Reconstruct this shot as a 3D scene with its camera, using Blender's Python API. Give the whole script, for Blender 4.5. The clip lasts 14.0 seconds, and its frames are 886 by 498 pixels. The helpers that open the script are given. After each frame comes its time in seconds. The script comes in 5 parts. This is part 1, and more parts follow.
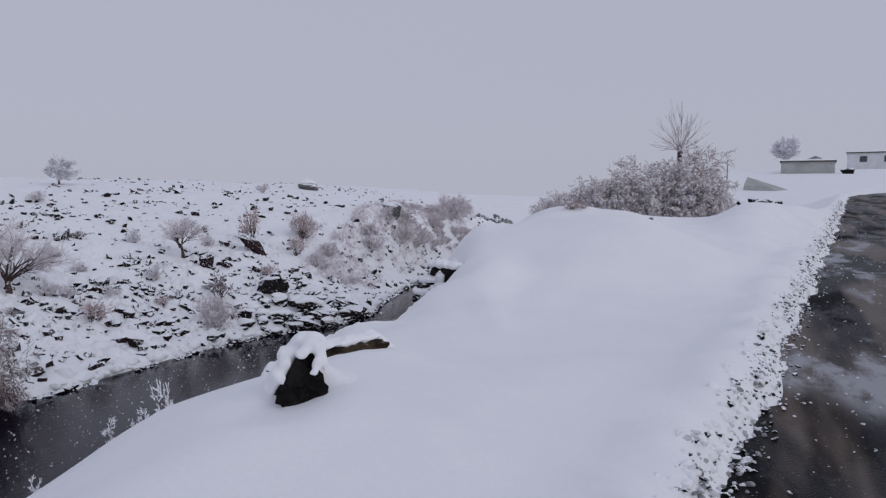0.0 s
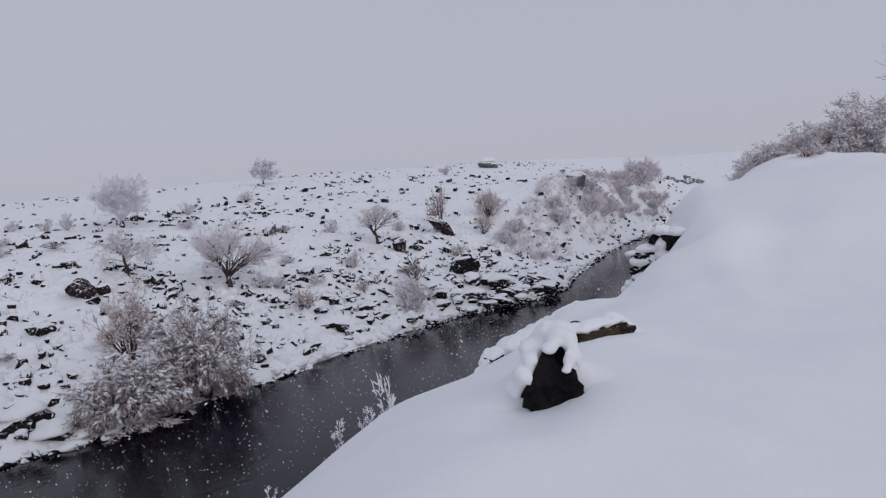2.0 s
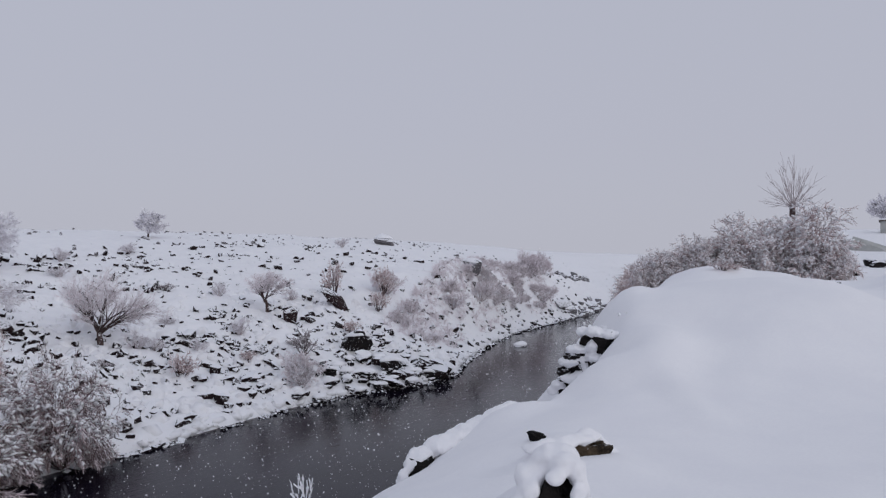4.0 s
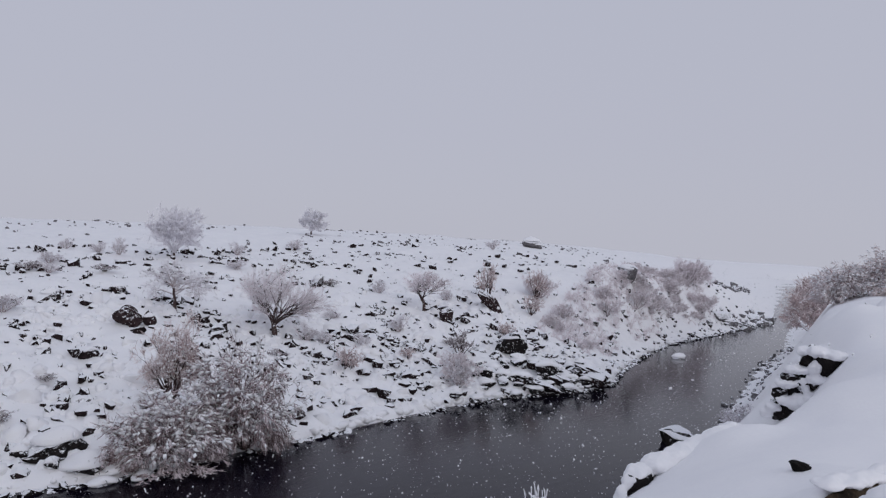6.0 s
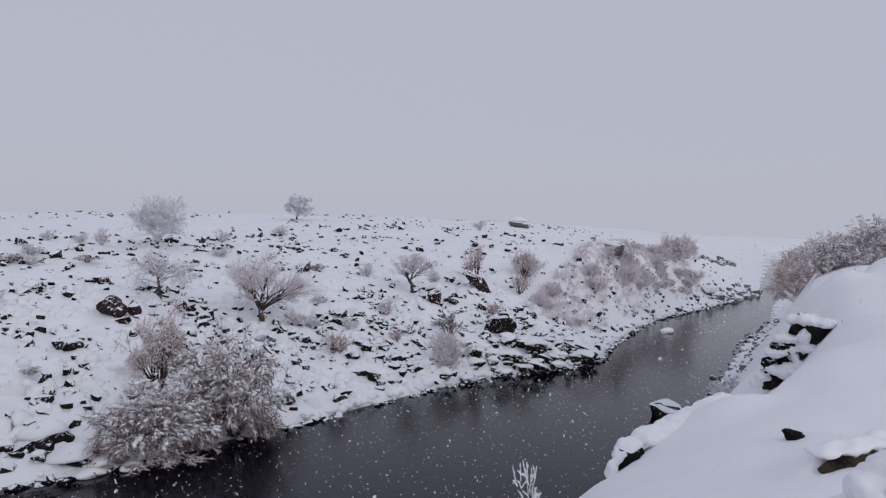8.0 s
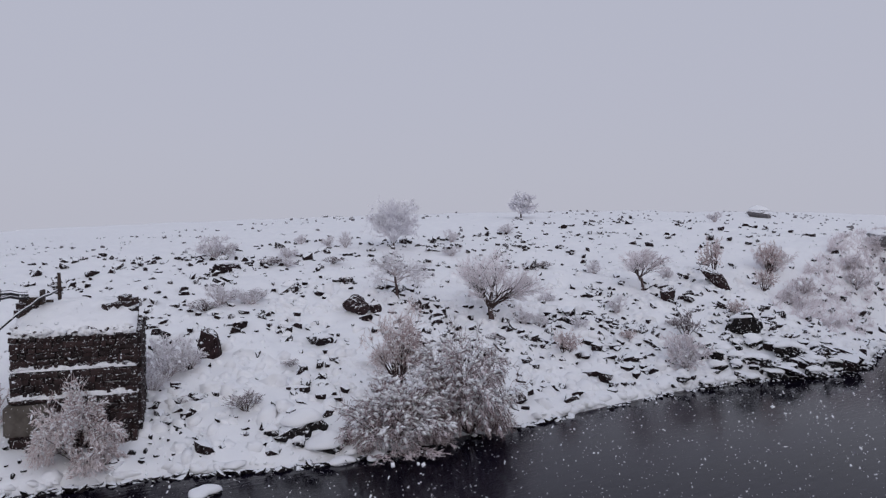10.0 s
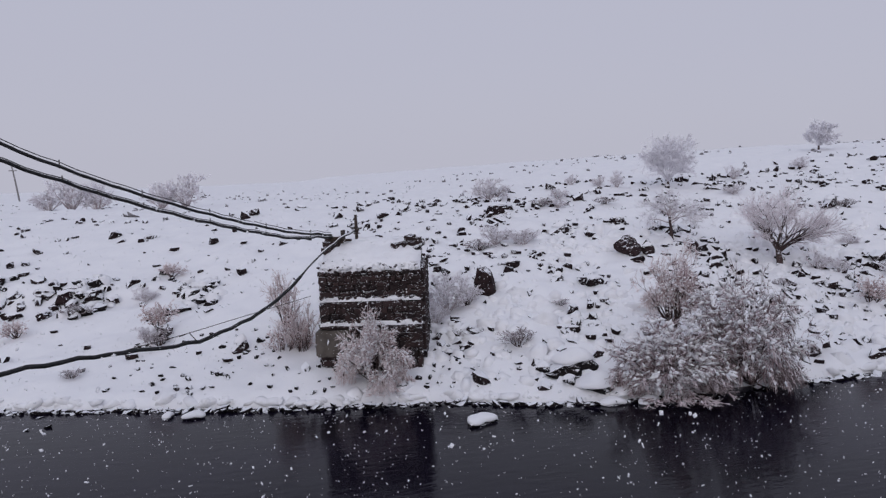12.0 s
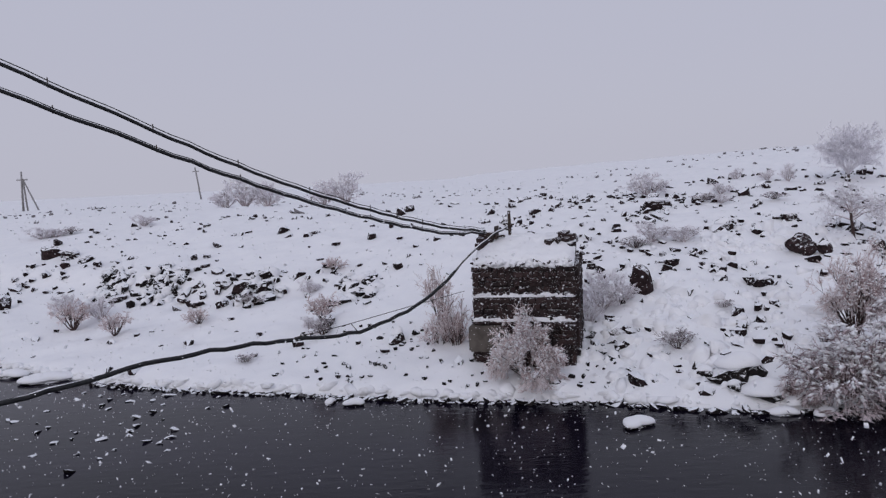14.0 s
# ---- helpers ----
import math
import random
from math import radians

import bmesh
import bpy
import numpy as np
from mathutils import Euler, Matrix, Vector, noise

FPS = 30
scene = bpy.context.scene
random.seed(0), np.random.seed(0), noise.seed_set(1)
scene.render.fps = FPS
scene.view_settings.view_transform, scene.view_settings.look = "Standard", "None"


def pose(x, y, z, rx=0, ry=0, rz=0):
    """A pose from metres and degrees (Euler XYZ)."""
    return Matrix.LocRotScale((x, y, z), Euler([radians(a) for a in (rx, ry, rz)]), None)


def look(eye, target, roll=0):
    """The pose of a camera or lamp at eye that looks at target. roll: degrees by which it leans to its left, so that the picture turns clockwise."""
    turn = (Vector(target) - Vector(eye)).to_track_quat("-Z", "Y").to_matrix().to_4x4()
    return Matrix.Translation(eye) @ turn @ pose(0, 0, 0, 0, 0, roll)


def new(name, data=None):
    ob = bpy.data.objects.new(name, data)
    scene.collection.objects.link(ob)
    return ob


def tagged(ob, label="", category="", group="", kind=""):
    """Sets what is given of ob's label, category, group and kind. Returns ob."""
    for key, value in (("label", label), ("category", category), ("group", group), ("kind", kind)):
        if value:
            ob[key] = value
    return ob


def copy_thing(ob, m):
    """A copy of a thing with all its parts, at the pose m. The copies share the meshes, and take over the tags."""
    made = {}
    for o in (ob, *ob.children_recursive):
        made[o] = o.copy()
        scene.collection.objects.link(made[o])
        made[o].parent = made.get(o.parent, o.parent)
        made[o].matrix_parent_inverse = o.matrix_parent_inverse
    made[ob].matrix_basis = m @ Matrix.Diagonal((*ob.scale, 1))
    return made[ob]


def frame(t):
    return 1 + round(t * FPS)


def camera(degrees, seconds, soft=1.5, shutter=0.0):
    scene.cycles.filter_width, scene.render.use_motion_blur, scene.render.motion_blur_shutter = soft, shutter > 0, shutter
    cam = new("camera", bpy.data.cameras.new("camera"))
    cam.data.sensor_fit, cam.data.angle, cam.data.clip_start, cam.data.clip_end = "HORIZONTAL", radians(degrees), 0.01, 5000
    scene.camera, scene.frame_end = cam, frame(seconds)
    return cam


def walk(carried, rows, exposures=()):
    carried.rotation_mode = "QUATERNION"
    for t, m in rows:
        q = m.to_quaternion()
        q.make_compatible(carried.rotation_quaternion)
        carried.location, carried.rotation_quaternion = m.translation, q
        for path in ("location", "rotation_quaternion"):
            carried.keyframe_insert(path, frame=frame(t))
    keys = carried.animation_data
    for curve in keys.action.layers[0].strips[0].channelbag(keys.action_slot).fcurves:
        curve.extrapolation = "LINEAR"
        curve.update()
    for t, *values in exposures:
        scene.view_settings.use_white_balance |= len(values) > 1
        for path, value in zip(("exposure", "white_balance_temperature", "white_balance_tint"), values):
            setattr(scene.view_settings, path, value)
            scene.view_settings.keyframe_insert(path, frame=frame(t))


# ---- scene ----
cam = camera(62.82, 14.0, soft=1.3)
# seconds, place in metres, pitch, roll and heading in degrees
PATH = [
    (0, -0.633, -2.820, 6.514, -3.98, 0.46, -66.24),
    (0.5, -0.538, -2.694, 6.500, -4.97, 0.40, -62.59),
    (1, -0.257, -2.532, 6.477, -5.59, -1.70, -57.85),
    (1.5, -0.139, -2.364, 6.479, -6.98, -2.92, -48.55),
    (2, -0.104, -2.089, 6.451, -5.43, -4.86, -51.80),
    (2.5, 0.055, -1.904, 6.481, -1.95, -0.09, -59.13),
    (3, 0.208, -1.708, 6.496, 2.33, 0.30, -63.56),
    (3.2, 0.198, -1.628, 6.495, 0.83, 1.05, -60.69),
    (5.3, -0.124, -0.844, 6.547, -0.51, 1.38, -61.40),
    (5.5, -0.154, -0.796, 6.538, -1.42, 3.87, -60.96),
    (6, -0.245, -0.591, 6.518, 0.17, 2.84, -49.56),
    (6.5, -0.051, -0.520, 6.450, -1.77, 0.60, -43.39),
    (7, -0.034, -0.470, 6.442, -2.98, 1.66, -44.85),
    (7.2, 0.062, -0.499, 6.432, -2.86, 2.01, -48.46),
    (9.3, -0.347, -0.521, 6.617, 0.46, 0.48, -50.71),
    (9.5, -0.030, -0.367, 6.639, -0.02, 0.16, -45.13),
    (10, 0.048, -0.112, 6.526, -1.64, -0.43, -33.12),
    (10.5, 0.051, -0.099, 6.533, -4.15, -1.07, -22.53),
    (11, 0.085, -0.077, 6.526, -4.73, -1.47, -17.56),
    (11.5, 0.096, -0.055, 6.511, -5.46, -1.87, -14.04),
    (12, 0.108, -0.055, 6.518, -5.85, -2.08, -11.84),
    (12.5, 0.095, -0.040, 6.507, -6.31, -2.21, -10.36),
    (13, 0.070, -0.041, 6.503, -6.50, -2.38, -8.24),
    (13.5, 0.045, -0.033, 6.508, -6.52, -2.44, -5.71),
    (14, 0.000, 0.000, 6.498, -5.62, -2.73, 0.00),
]
walk(cam, [(t, pose(x, y, z, 90 + pitch, 0, yaw) @ pose(0, 0, 0, 0, 0, roll)) for t, x, y, z, pitch, roll, yaw in PATH],
     exposures=[(0, -0.08, 6330, 9), (1.5, -0.04, 6430, 7), (3, -0.01, 6480, 7), (5.5, 0.03, 6500, 8), (7, 0.02, 6440, 8), (9.5, 0.02, 6460, 8), (11, 0.04, 6440, 11), (14, 0.05, 6440, 11)])

# ---------------------------------------------------------------- the lie of the land
SLOPES = {}


def curve(x, knots):
    """A smooth line through a few (x, value) knots."""
    key = id(knots)
    if key not in SLOPES:
        kx = np.array([k[0] for k in knots], float)
        kv = np.array([k[1] for k in knots], float)
        SLOPES[key] = (kx, kv, np.gradient(kv, kx), knots)
    kx, kv, m, _ = SLOPES[key]
    x = np.clip(np.asarray(x, float), kx[0], kx[-1])
    i = np.clip(np.searchsorted(kx, x, side="right") - 1, 0, len(kx) - 2)
    h = kx[i + 1] - kx[i]
    t = (x - kx[i]) / h
    return ((2 * t**3 - 3 * t**2 + 1) * kv[i] + (t**3 - 2 * t**2 + t) * h * m[i]
            + (3 * t**2 - 2 * t**3) * kv[i + 1] + (t**3 - t**2) * h * m[i + 1])


def ramp(x, a, b):
    t = np.clip((np.asarray(x, float) - a) / (b - a), 0, 1)
    return t * t * (3 - 2 * t)


FAR_SHORE = [(-400, 150), (-120, 76), (-50, 44), (-20, 29.2), (-11.5, 24.3), (-5, 22.2), (1, 20.5), (4, 20.0), (7.3, 18.8),
             (14, 18.5), (27, 18.4), (32.5, 17.0), (40, 19.2), (54, 22.6), (70, 23.8), (88, 25.5), (130, 36), (420, 120)]
NEAR_SHORE = [(-400, 132), (-120, 58), (-50, 27), (-20, 14), (-8, 8.6), (0, 7.4), (10, 7.6), (20, 8.2), (30, 9.9), (36, 11.2),
              (47, 13.7), (60, 15.8), (73, 19.0), (88, 22.4), (130, 30), (420, 110)]
BANK_EDGE = [(-400, 110), (-120, 40), (-50, 14), (-20, 4.0), (-5, 1.5), (0, 1.23), (2, 1.38), (3, 1.37), (4.3, 1.71), (5.7, 2.37), (7, 2.26), (8.5, 1.23),
             (10, 1.3), (12, 1.46), (14, 1.59), (18, 2.27), (23, 4.5), (26, 5.2), (30, 5.98), (47, 9.5), (73, 14), (130, 24), (420, 100)]
EDGE_DROP = [(-400, 0.6), (0, 0.61), (2, 0.7), (4, 0.51), (5, 0.7), (6, 0.8), (7, 0.61), (8.5, 0.87), (9.9, 0.25), (11, 0.28), (13, 0.17), (15, 0.14), (20, 0.63), (30, 0.6), (420, 0.6)]
BANK_TOP = [(-400, 3.5), (-60, 4.2), (-10, 4.75), (0, 4.97), (1.5, 5.13), (3, 5.34), (4.6, 5.24), (6.3, 5.1), (8, 5.26), (10.7, 6.28), (12.5, 6.22), (14, 6.32), (16, 6.19),
            (18, 6.13), (22, 5.78), (28, 5.66), (34, 5.66), (46, 6.4), (60, 7.35), (80, 8.6), (107, 10.2), (130, 11.6), (200, 12.5), (420, 12.5)]
LOW_BANK = [(-400, 1.5), (-30, 1.5), (-8, 1.4), (-2, 1.9), (6, 2.2), (20, 2.3), (32, 2.6), (42, 4.2), (52, 5.6), (66, 5.3), (80, 4.4), (420, 4.0)]
PLATEAU = [(-400, 4.0), (-60, 4.2), (-20, 4.5), (0, 4.7), (12, 5.2), (25, 6.5), (45, 8.0), (70, 8.6), (120, 9.3), (420, 9.6)]


def road_level(x):
    x = np.asarray(x, float)
    return 4.82 + 0.045 * np.clip(x, -60, 60) + 0.012 * np.clip(x - 60, 0, 200)


def road_edge(x):
    x = np.asarray(x, float)
    return -2.62 - 0.105 * (x - 3.0) - 0.03 * np.clip(x - 42, 0, None) ** 2


ROAD_WIDTH = 5.5


def land(x, y):
    """Height of the ground, without its small unevenness. The water lies at 0."""
    x, y = np.asarray(x, float), np.asarray(y, float)
    fs, ns, be = curve(x, FAR_SHORE), curve(x, NEAR_SHORE), curve(x, BANK_EDGE)
    # far side: low bank, slope, plateau
    s = y - fs
    lb, pl = curve(x, LOW_BANK), curve(x, PLATEAU)
    pl = pl - (pl - 5.0) * ramp(x, 70, 84) * (1 - ramp(y, 38, 56))
    steep = ramp(x, 36, 52)
    b1 = 0.30 * (1 - np.exp(-np.clip(s, 0, None) / 0.25))
    r1 = (1 - steep) * np.clip(s / 8.5, 0, 1) + steep * ramp(s, 0.2, 4.8)
    wide = 26 + 26 * ramp(x, 10, 50)
    r2 = 1 - (1 - np.clip((s - 8.5) / wide, 0, 1)) ** 2
    scarp = 0.7 * ramp(s, 9.2, 10.8) * ramp(-x, 3, 10)
    far = b1 + (lb - 0.3) * r1 + (pl - lb) * r2 * (1 - 0.0) + scarp * (1 - r2)
    far = far + 0.004 * np.clip(s - 55, 0, 100) * ramp(x, 20, 60)
    # near side: snowfield between road and river bank
    bt = curve(x, BANK_TOP)
    bt = bt - (bt - 3.6) * ramp(x, 36, 46) * ramp(y, 1.5, 8.5)
    drop = curve(x, EDGE_DROP)
    u = np.clip((y - be + 1.7) / 1.7, 0, 1)
    near = bt - drop * u**1.45
    w = np.clip((y - be) / np.maximum(ns - be, 0.5), 0, 1)
    edge = bt - drop
    near = np.where(y > be, edge * (1 - ramp(w, -0.4, 1.0)) / (1 - ramp(0.0, -0.4, 1.0)), near)
    re = road_edge(x) + 0.10 * wave(x, 0 * x, 0.75, 61) + 0.07 * wave(x, 0 * x, 0.31, 62)
    level = road_level(x)
    k = ramp(y, re + 0.1, re + 2.6)
    near = np.where(y < be, level + 0.13 + (near - level - 0.13) * k, near)
    cut = ramp(y, re - 0.15, re + 0.12)
    cut = np.where(y < re - ROAD_WIDTH, ramp(-y, -(re - ROAD_WIDTH) - 0.1, -(re - ROAD_WIDTH) + 0.3), cut)
    near = np.where(y < re + 0.15, (level - 0.08) + (near - level + 0.08) * cut, near)
    mid = np.clip(np.minimum(y - ns, fs - y), 0, None)
    bed = -0.9 * (1 - np.exp(-mid / 0.8))
    out = np.where(y >= fs, far, np.where(y <= ns, near, bed))
    return out

# ---------------------------------------------------------------- overcast sky and a veiled sun
world = bpy.data.worlds.new("sky")
scene.world = world
world.use_nodes = True
wt = world.node_tree
wt.nodes.clear()
w_out = wt.nodes.new("ShaderNodeOutputWorld")
w_bg = wt.nodes.new("ShaderNodeBackground")
w_bg.inputs["Strength"].default_value = 1.0
w_sky = wt.nodes.new("ShaderNodeTexSky")
w_sky.sky_type = "NISHITA"
w_sky.sun_disc = False
w_sky.sun_elevation, w_sky.sun_rotation = radians(28), radians(200)
w_sky.dust_density = 4.0
w_dim = wt.nodes.new("ShaderNodeVectorMath")
w_dim.operation = "SCALE"
w_dim.inputs["Scale"].default_value = 0.06
w_geo = wt.nodes.new("ShaderNodeTexCoord")
w_sep = wt.nodes.new("ShaderNodeSeparateXYZ")
w_ramp = wt.nodes.new("ShaderNodeValToRGB")
for e, (at, col) in zip(w_ramp.color_ramp.elements, ((0.0, (0.492, 0.494, 0.578, 1)), (1.0, (0.462, 0.492, 0.602, 1)))):
    e.position, e.color = at, col
mid = w_ramp.color_ramp.elements.new(0.16)
mid.color = (0.482, 0.486, 0.580, 1)
w_mix = wt.nodes.new("ShaderNodeMix")
w_mix.data_type = "RGBA"
w_mix.inputs["Factor"].default_value = 0.93  # share of the closed cloud layer
wt.links.new(w_geo.outputs["Generated"], w_sep.inputs[0])
wt.links.new(w_sep.outputs["Z"], w_ramp.inputs[0])
wt.links.new(w_sky.outputs[0], w_dim.inputs[0])
wt.links.new(w_dim.outputs[0], w_mix.inputs["A"])
wt.links.new(w_ramp.outputs[0], w_mix.inputs["B"])
wt.links.new(w_mix.outputs["Result"], w_bg.inputs["Color"])
wt.links.new(w_bg.outputs[0], w_out.inputs[0])

sun = new("sun", bpy.data.lights.new("sun", "SUN"))
sun.data.energy, sun.data.angle, sun.data.color = 0.5, radians(40), (1.0, 0.96, 0.93)
sun.matrix_world = look((0, 0, 60), (0 + 60 * math.sin(radians(200)) * -1, -60 * math.cos(radians(200)), 28))

# ---------------------------------------------------------------- materials
class Mat:
    """A node material with a Principled surface and short calls for its nodes."""

    def __init__(self, name, rough=0.8, metal=0.0, spec=0.3):
        self.m = bpy.data.materials.new(name)
        self.m.use_nodes = True
        self.t = self.m.node_tree
        self.b = self.t.nodes["Principled BSDF"]
        self.b.inputs["Roughness"].default_value = rough
        self.b.inputs["Metallic"].default_value = metal
        self.b.inputs["Specular IOR Level"].default_value = spec
        self.pos = self.t.nodes.new("ShaderNodeNewGeometry").outputs["Position"]

    def put(self, node, key, value):
        s = node.inputs[key]
        if hasattr(value, "is_linked"):
            self.t.links.new(value, s)
        else:
            s.default_value = value

    def noise(self, scale, detail=3.0, rough=0.55, stretch=None, kind="ShaderNodeTexNoise"):
        n = self.t.nodes.new(kind)
        src = self.pos
        if stretch:
            v = self.t.nodes.new("ShaderNodeVectorMath")
            v.operation = "MULTIPLY"
            self.put(v, 0, src)
            v.inputs[1].default_value = stretch
            src = v.outputs[0]
        self.put(n, "Vector", src)
        self.put(n, "Scale", scale)
        if kind == "ShaderNodeTexNoise":
            self.put(n, "Detail", detail)
            self.put(n, "Roughness", rough)
            return n.outputs["Fac"]
        return n.outputs["Distance"]

    def ramp(self, value, a, b, lo=0.0, hi=1.0):
        n = self.t.nodes.new("ShaderNodeMapRange")
        n.interpolation_type = "SMOOTHSTEP"
        for k, v in (("Value", value), ("From Min", a), ("From Max", b), ("To Min", lo), ("To Max", hi)):
            self.put(n, k, v)
        return n.outputs["Result"]

    def math(self, op, a, b=0.0):
        n = self.t.nodes.new("ShaderNodeMath")
        n.operation = op
        self.put(n, 0, a)
        self.put(n, 1, b)
        return n.outputs[0]

    def mix(self, fac, a, b):
        n = self.t.nodes.new("ShaderNodeMix")
        n.data_type = "RGBA"
        self.put(n, "Factor", fac)
        self.put(n, "A", a if hasattr(a, "is_linked") else (*a, 1))
        self.put(n, "B", b if hasattr(b, "is_linked") else (*b, 1))
        return n.outputs["Result"]

    def up(self):
        """How far a face looks upwards."""
        n = self.t.nodes.new("ShaderNodeNewGeometry")
        s = self.t.nodes.new("ShaderNodeSeparateXYZ")
        self.put(s, 0, n.outputs["Normal"])
        return s.outputs["Z"]

    def axis(self, key):
        s = self.t.nodes.new("ShaderNodeSeparateXYZ")
        self.put(s, 0, self.pos)
        return s.outputs[key]

    def random(self, island=False):
        if island:
            return self.t.nodes.new("ShaderNodeNewGeometry").outputs["Random Per Island"]
        return self.t.nodes.new("ShaderNodeObjectInfo").outputs["Random"]

    def done(self, color, bump=None, strength=0.3, distance=0.02, rough=None):
        self.put(self.b, "Base Color", color if hasattr(color, "is_linked") else (*color, 1))
        if rough is not None:
            self.put(self.b, "Roughness", rough)
        if bump is not None:
            n = self.t.nodes.new("ShaderNodeBump")
            n.inputs["Strength"].default_value = strength
            n.inputs["Distance"].default_value = distance
            self.put(n, "Height", bump)
            self.t.links.new(n.outputs[0], self.b.inputs["Normal"])
        return self.m


def snow_material():
    k = Mat("snow", rough=0.75, spec=0.25)
    coarse, fine = k.noise(1.3, 4), k.noise(38, 3)
    col = k.mix(k.ramp(coarse, 0.3, 0.7), (0.878, 0.878, 0.905), (0.922, 0.920, 0.937))
    col = k.mix(k.ramp(fine, 0.35, 0.65, 0.0, 0.25), col, (0.83, 0.825, 0.865))
    h = k.math("ADD", k.math("MULTIPLY", fine, 0.25), coarse)
    return k.done(col, h, 0.25, 0.03)


def water_material():
    k = Mat("river_water", rough=0.05, spec=0.25)
    k.b.inputs["IOR"].default_value = 1.33
    big = k.noise(0.16, 2, stretch=(0.6, 1.4, 1))
    ripple = k.noise(3.2, 4, stretch=(0.5, 1.6, 1))
    small = k.noise(9.0, 3, stretch=(0.6, 1.5, 1))
    col = k.mix(k.ramp(big, 0.35, 0.65), (0.0045, 0.0036, 0.0082), (0.0095, 0.0075, 0.0165))
    h = k.math("ADD", k.math("MULTIPLY", small, 0.25), ripple)
    return k.done(col, h, 0.20, 0.045, rough=k.ramp(big, 0.3, 0.7, 0.04, 0.11))


def road_material():
    k = Mat("slushy_asphalt", rough=0.5, spec=0.06)
    wheel = k.noise(1.0, 3, stretch=(0.25, 1.6, 1))
    slush = k.noise(1.5, 5, 0.65, stretch=(0.5, 1.2, 1))
    grit = k.noise(60, 2)
    broad = k.noise(0.45, 3, 0.5, stretch=(0.5, 1.3, 1))
    col = k.mix(k.ramp(wheel, 0.46, 0.60), (0.011, 0.0105, 0.0125), (0.125, 0.101, 0.086))
    col = k.mix(k.math("MULTIPLY", k.ramp(slush, 0.46, 0.62), k.ramp(broad, 0.46, 0.60)), col, (0.36, 0.36, 0.385))
    col = k.mix(k.ramp(k.noise(26, 2), 0.72, 0.75), col, (0.62, 0.63, 0.66))
    col = k.mix(k.ramp(grit, 0.66, 0.72, 0, 0.5), col, (0.3, 0.3, 0.32))
    return k.done(col, k.math("ADD", slush, k.math("MULTIPLY", grit, 0.4)), 0.5, 0.03, rough=k.ramp(slush, 0.45, 0.6, 0.42, 0.8))


def rock_material(name, a, b, snow_from, snow_to, rough=0.85):
    k = Mat(name, rough=rough, spec=0.10)
    base = k.mix(k.ramp(k.noise(6, 4), 0.35, 0.65), a, b)
    base = k.mix(k.ramp(k.noise(45, 3), 0.5, 0.75, 0, 0.6), base, tuple(c * 1.8 for c in b))
    cover = k.math("ADD", k.up(), k.math("MULTIPLY", k.math("SUBTRACT", k.noise(9, 4, 0.65), 0.5), 1.3))
    col = k.mix(k.ramp(cover, snow_from, snow_to), base, (0.87, 0.88, 0.915))
    return k.done(col, k.noise(16, 5), 0.7, 0.04)


SNOW = snow_material()
WATER = water_material()
ROAD = road_material()
ROCK = rock_material("dark_basalt", (0.010, 0.007, 0.0075), (0.032, 0.021, 0.022), 0.26, 0.48)

# ---------------------------------------------------------------- helpers of the builder
def lattice(ix, iy, seed):
    h = (ix * 374761393 + iy * 668265263 + seed * 1274126177) & 0x7FFFFFFF
    h = ((h ^ (h >> 13)) * 1274126177) & 0x7FFFFFFF
    return ((h ^ (h >> 16)) & 0xFFFF) / 65535.0


def wave(x, y, size, seed):
    """Smooth value noise of about that wavelength, -1 to 1."""
    u, v = np.asarray(x, float) / size, np.asarray(y, float) / size
    iu, iv = np.floor(u).astype(np.int64), np.floor(v).astype(np.int64)
    fu, fv = u - iu, v - iv
    fu, fv = fu * fu * (3 - 2 * fu), fv * fv * (3 - 2 * fv)
    a, b = lattice(iu, iv, seed), lattice(iu + 1, iv, seed)
    c, d = lattice(iu, iv + 1, seed), lattice(iu + 1, iv + 1, seed)
    return 2 * ((a * (1 - fu) + b * fu) * (1 - fv) + (c * (1 - fu) + d * fu) * fv) - 1


# drifts that bury rocks on the near bank: x, y, height, half axes, turn
MOUNDS = [(3.02, -0.12, -0.11, 0.42, 0.34, 0.5), (4.45, 0.16, 0.08, 0.55, 0.45, 0.0), (5.2, 0.42, 0.05, 0.3, 0.5, 0.0), (4.70, 0.55, -0.10, 0.45, 0.35, 0.2),
          (7.42, 1.85, 0.22, 0.6, 0.45, -0.15), (7.2, 0.0, 0.05, 0.8, 0.14, 0.5), (11.6, 1.0, 0.01, 0.9, 0.4, 0.1), (14.2, -1.55, -0.30, 3.2, 0.95, 0.1), (13.6, 0.85, 0.13, 1.2, 0.6, 0.0), (21.0, -3.2, 0.53, 7.0, 0.9, -0.1), (8.1, 0.4, 0.05, 0.7, 0.3, 0.3), (8.53, 1.05, 0.68, 0.84, 0.84, 0.58), (8.13, 1.51, 0.13, 0.35, 0.51, 0.24),
          (10.75, 1.78, 0.30, 0.6, 0.40, 0.0)]


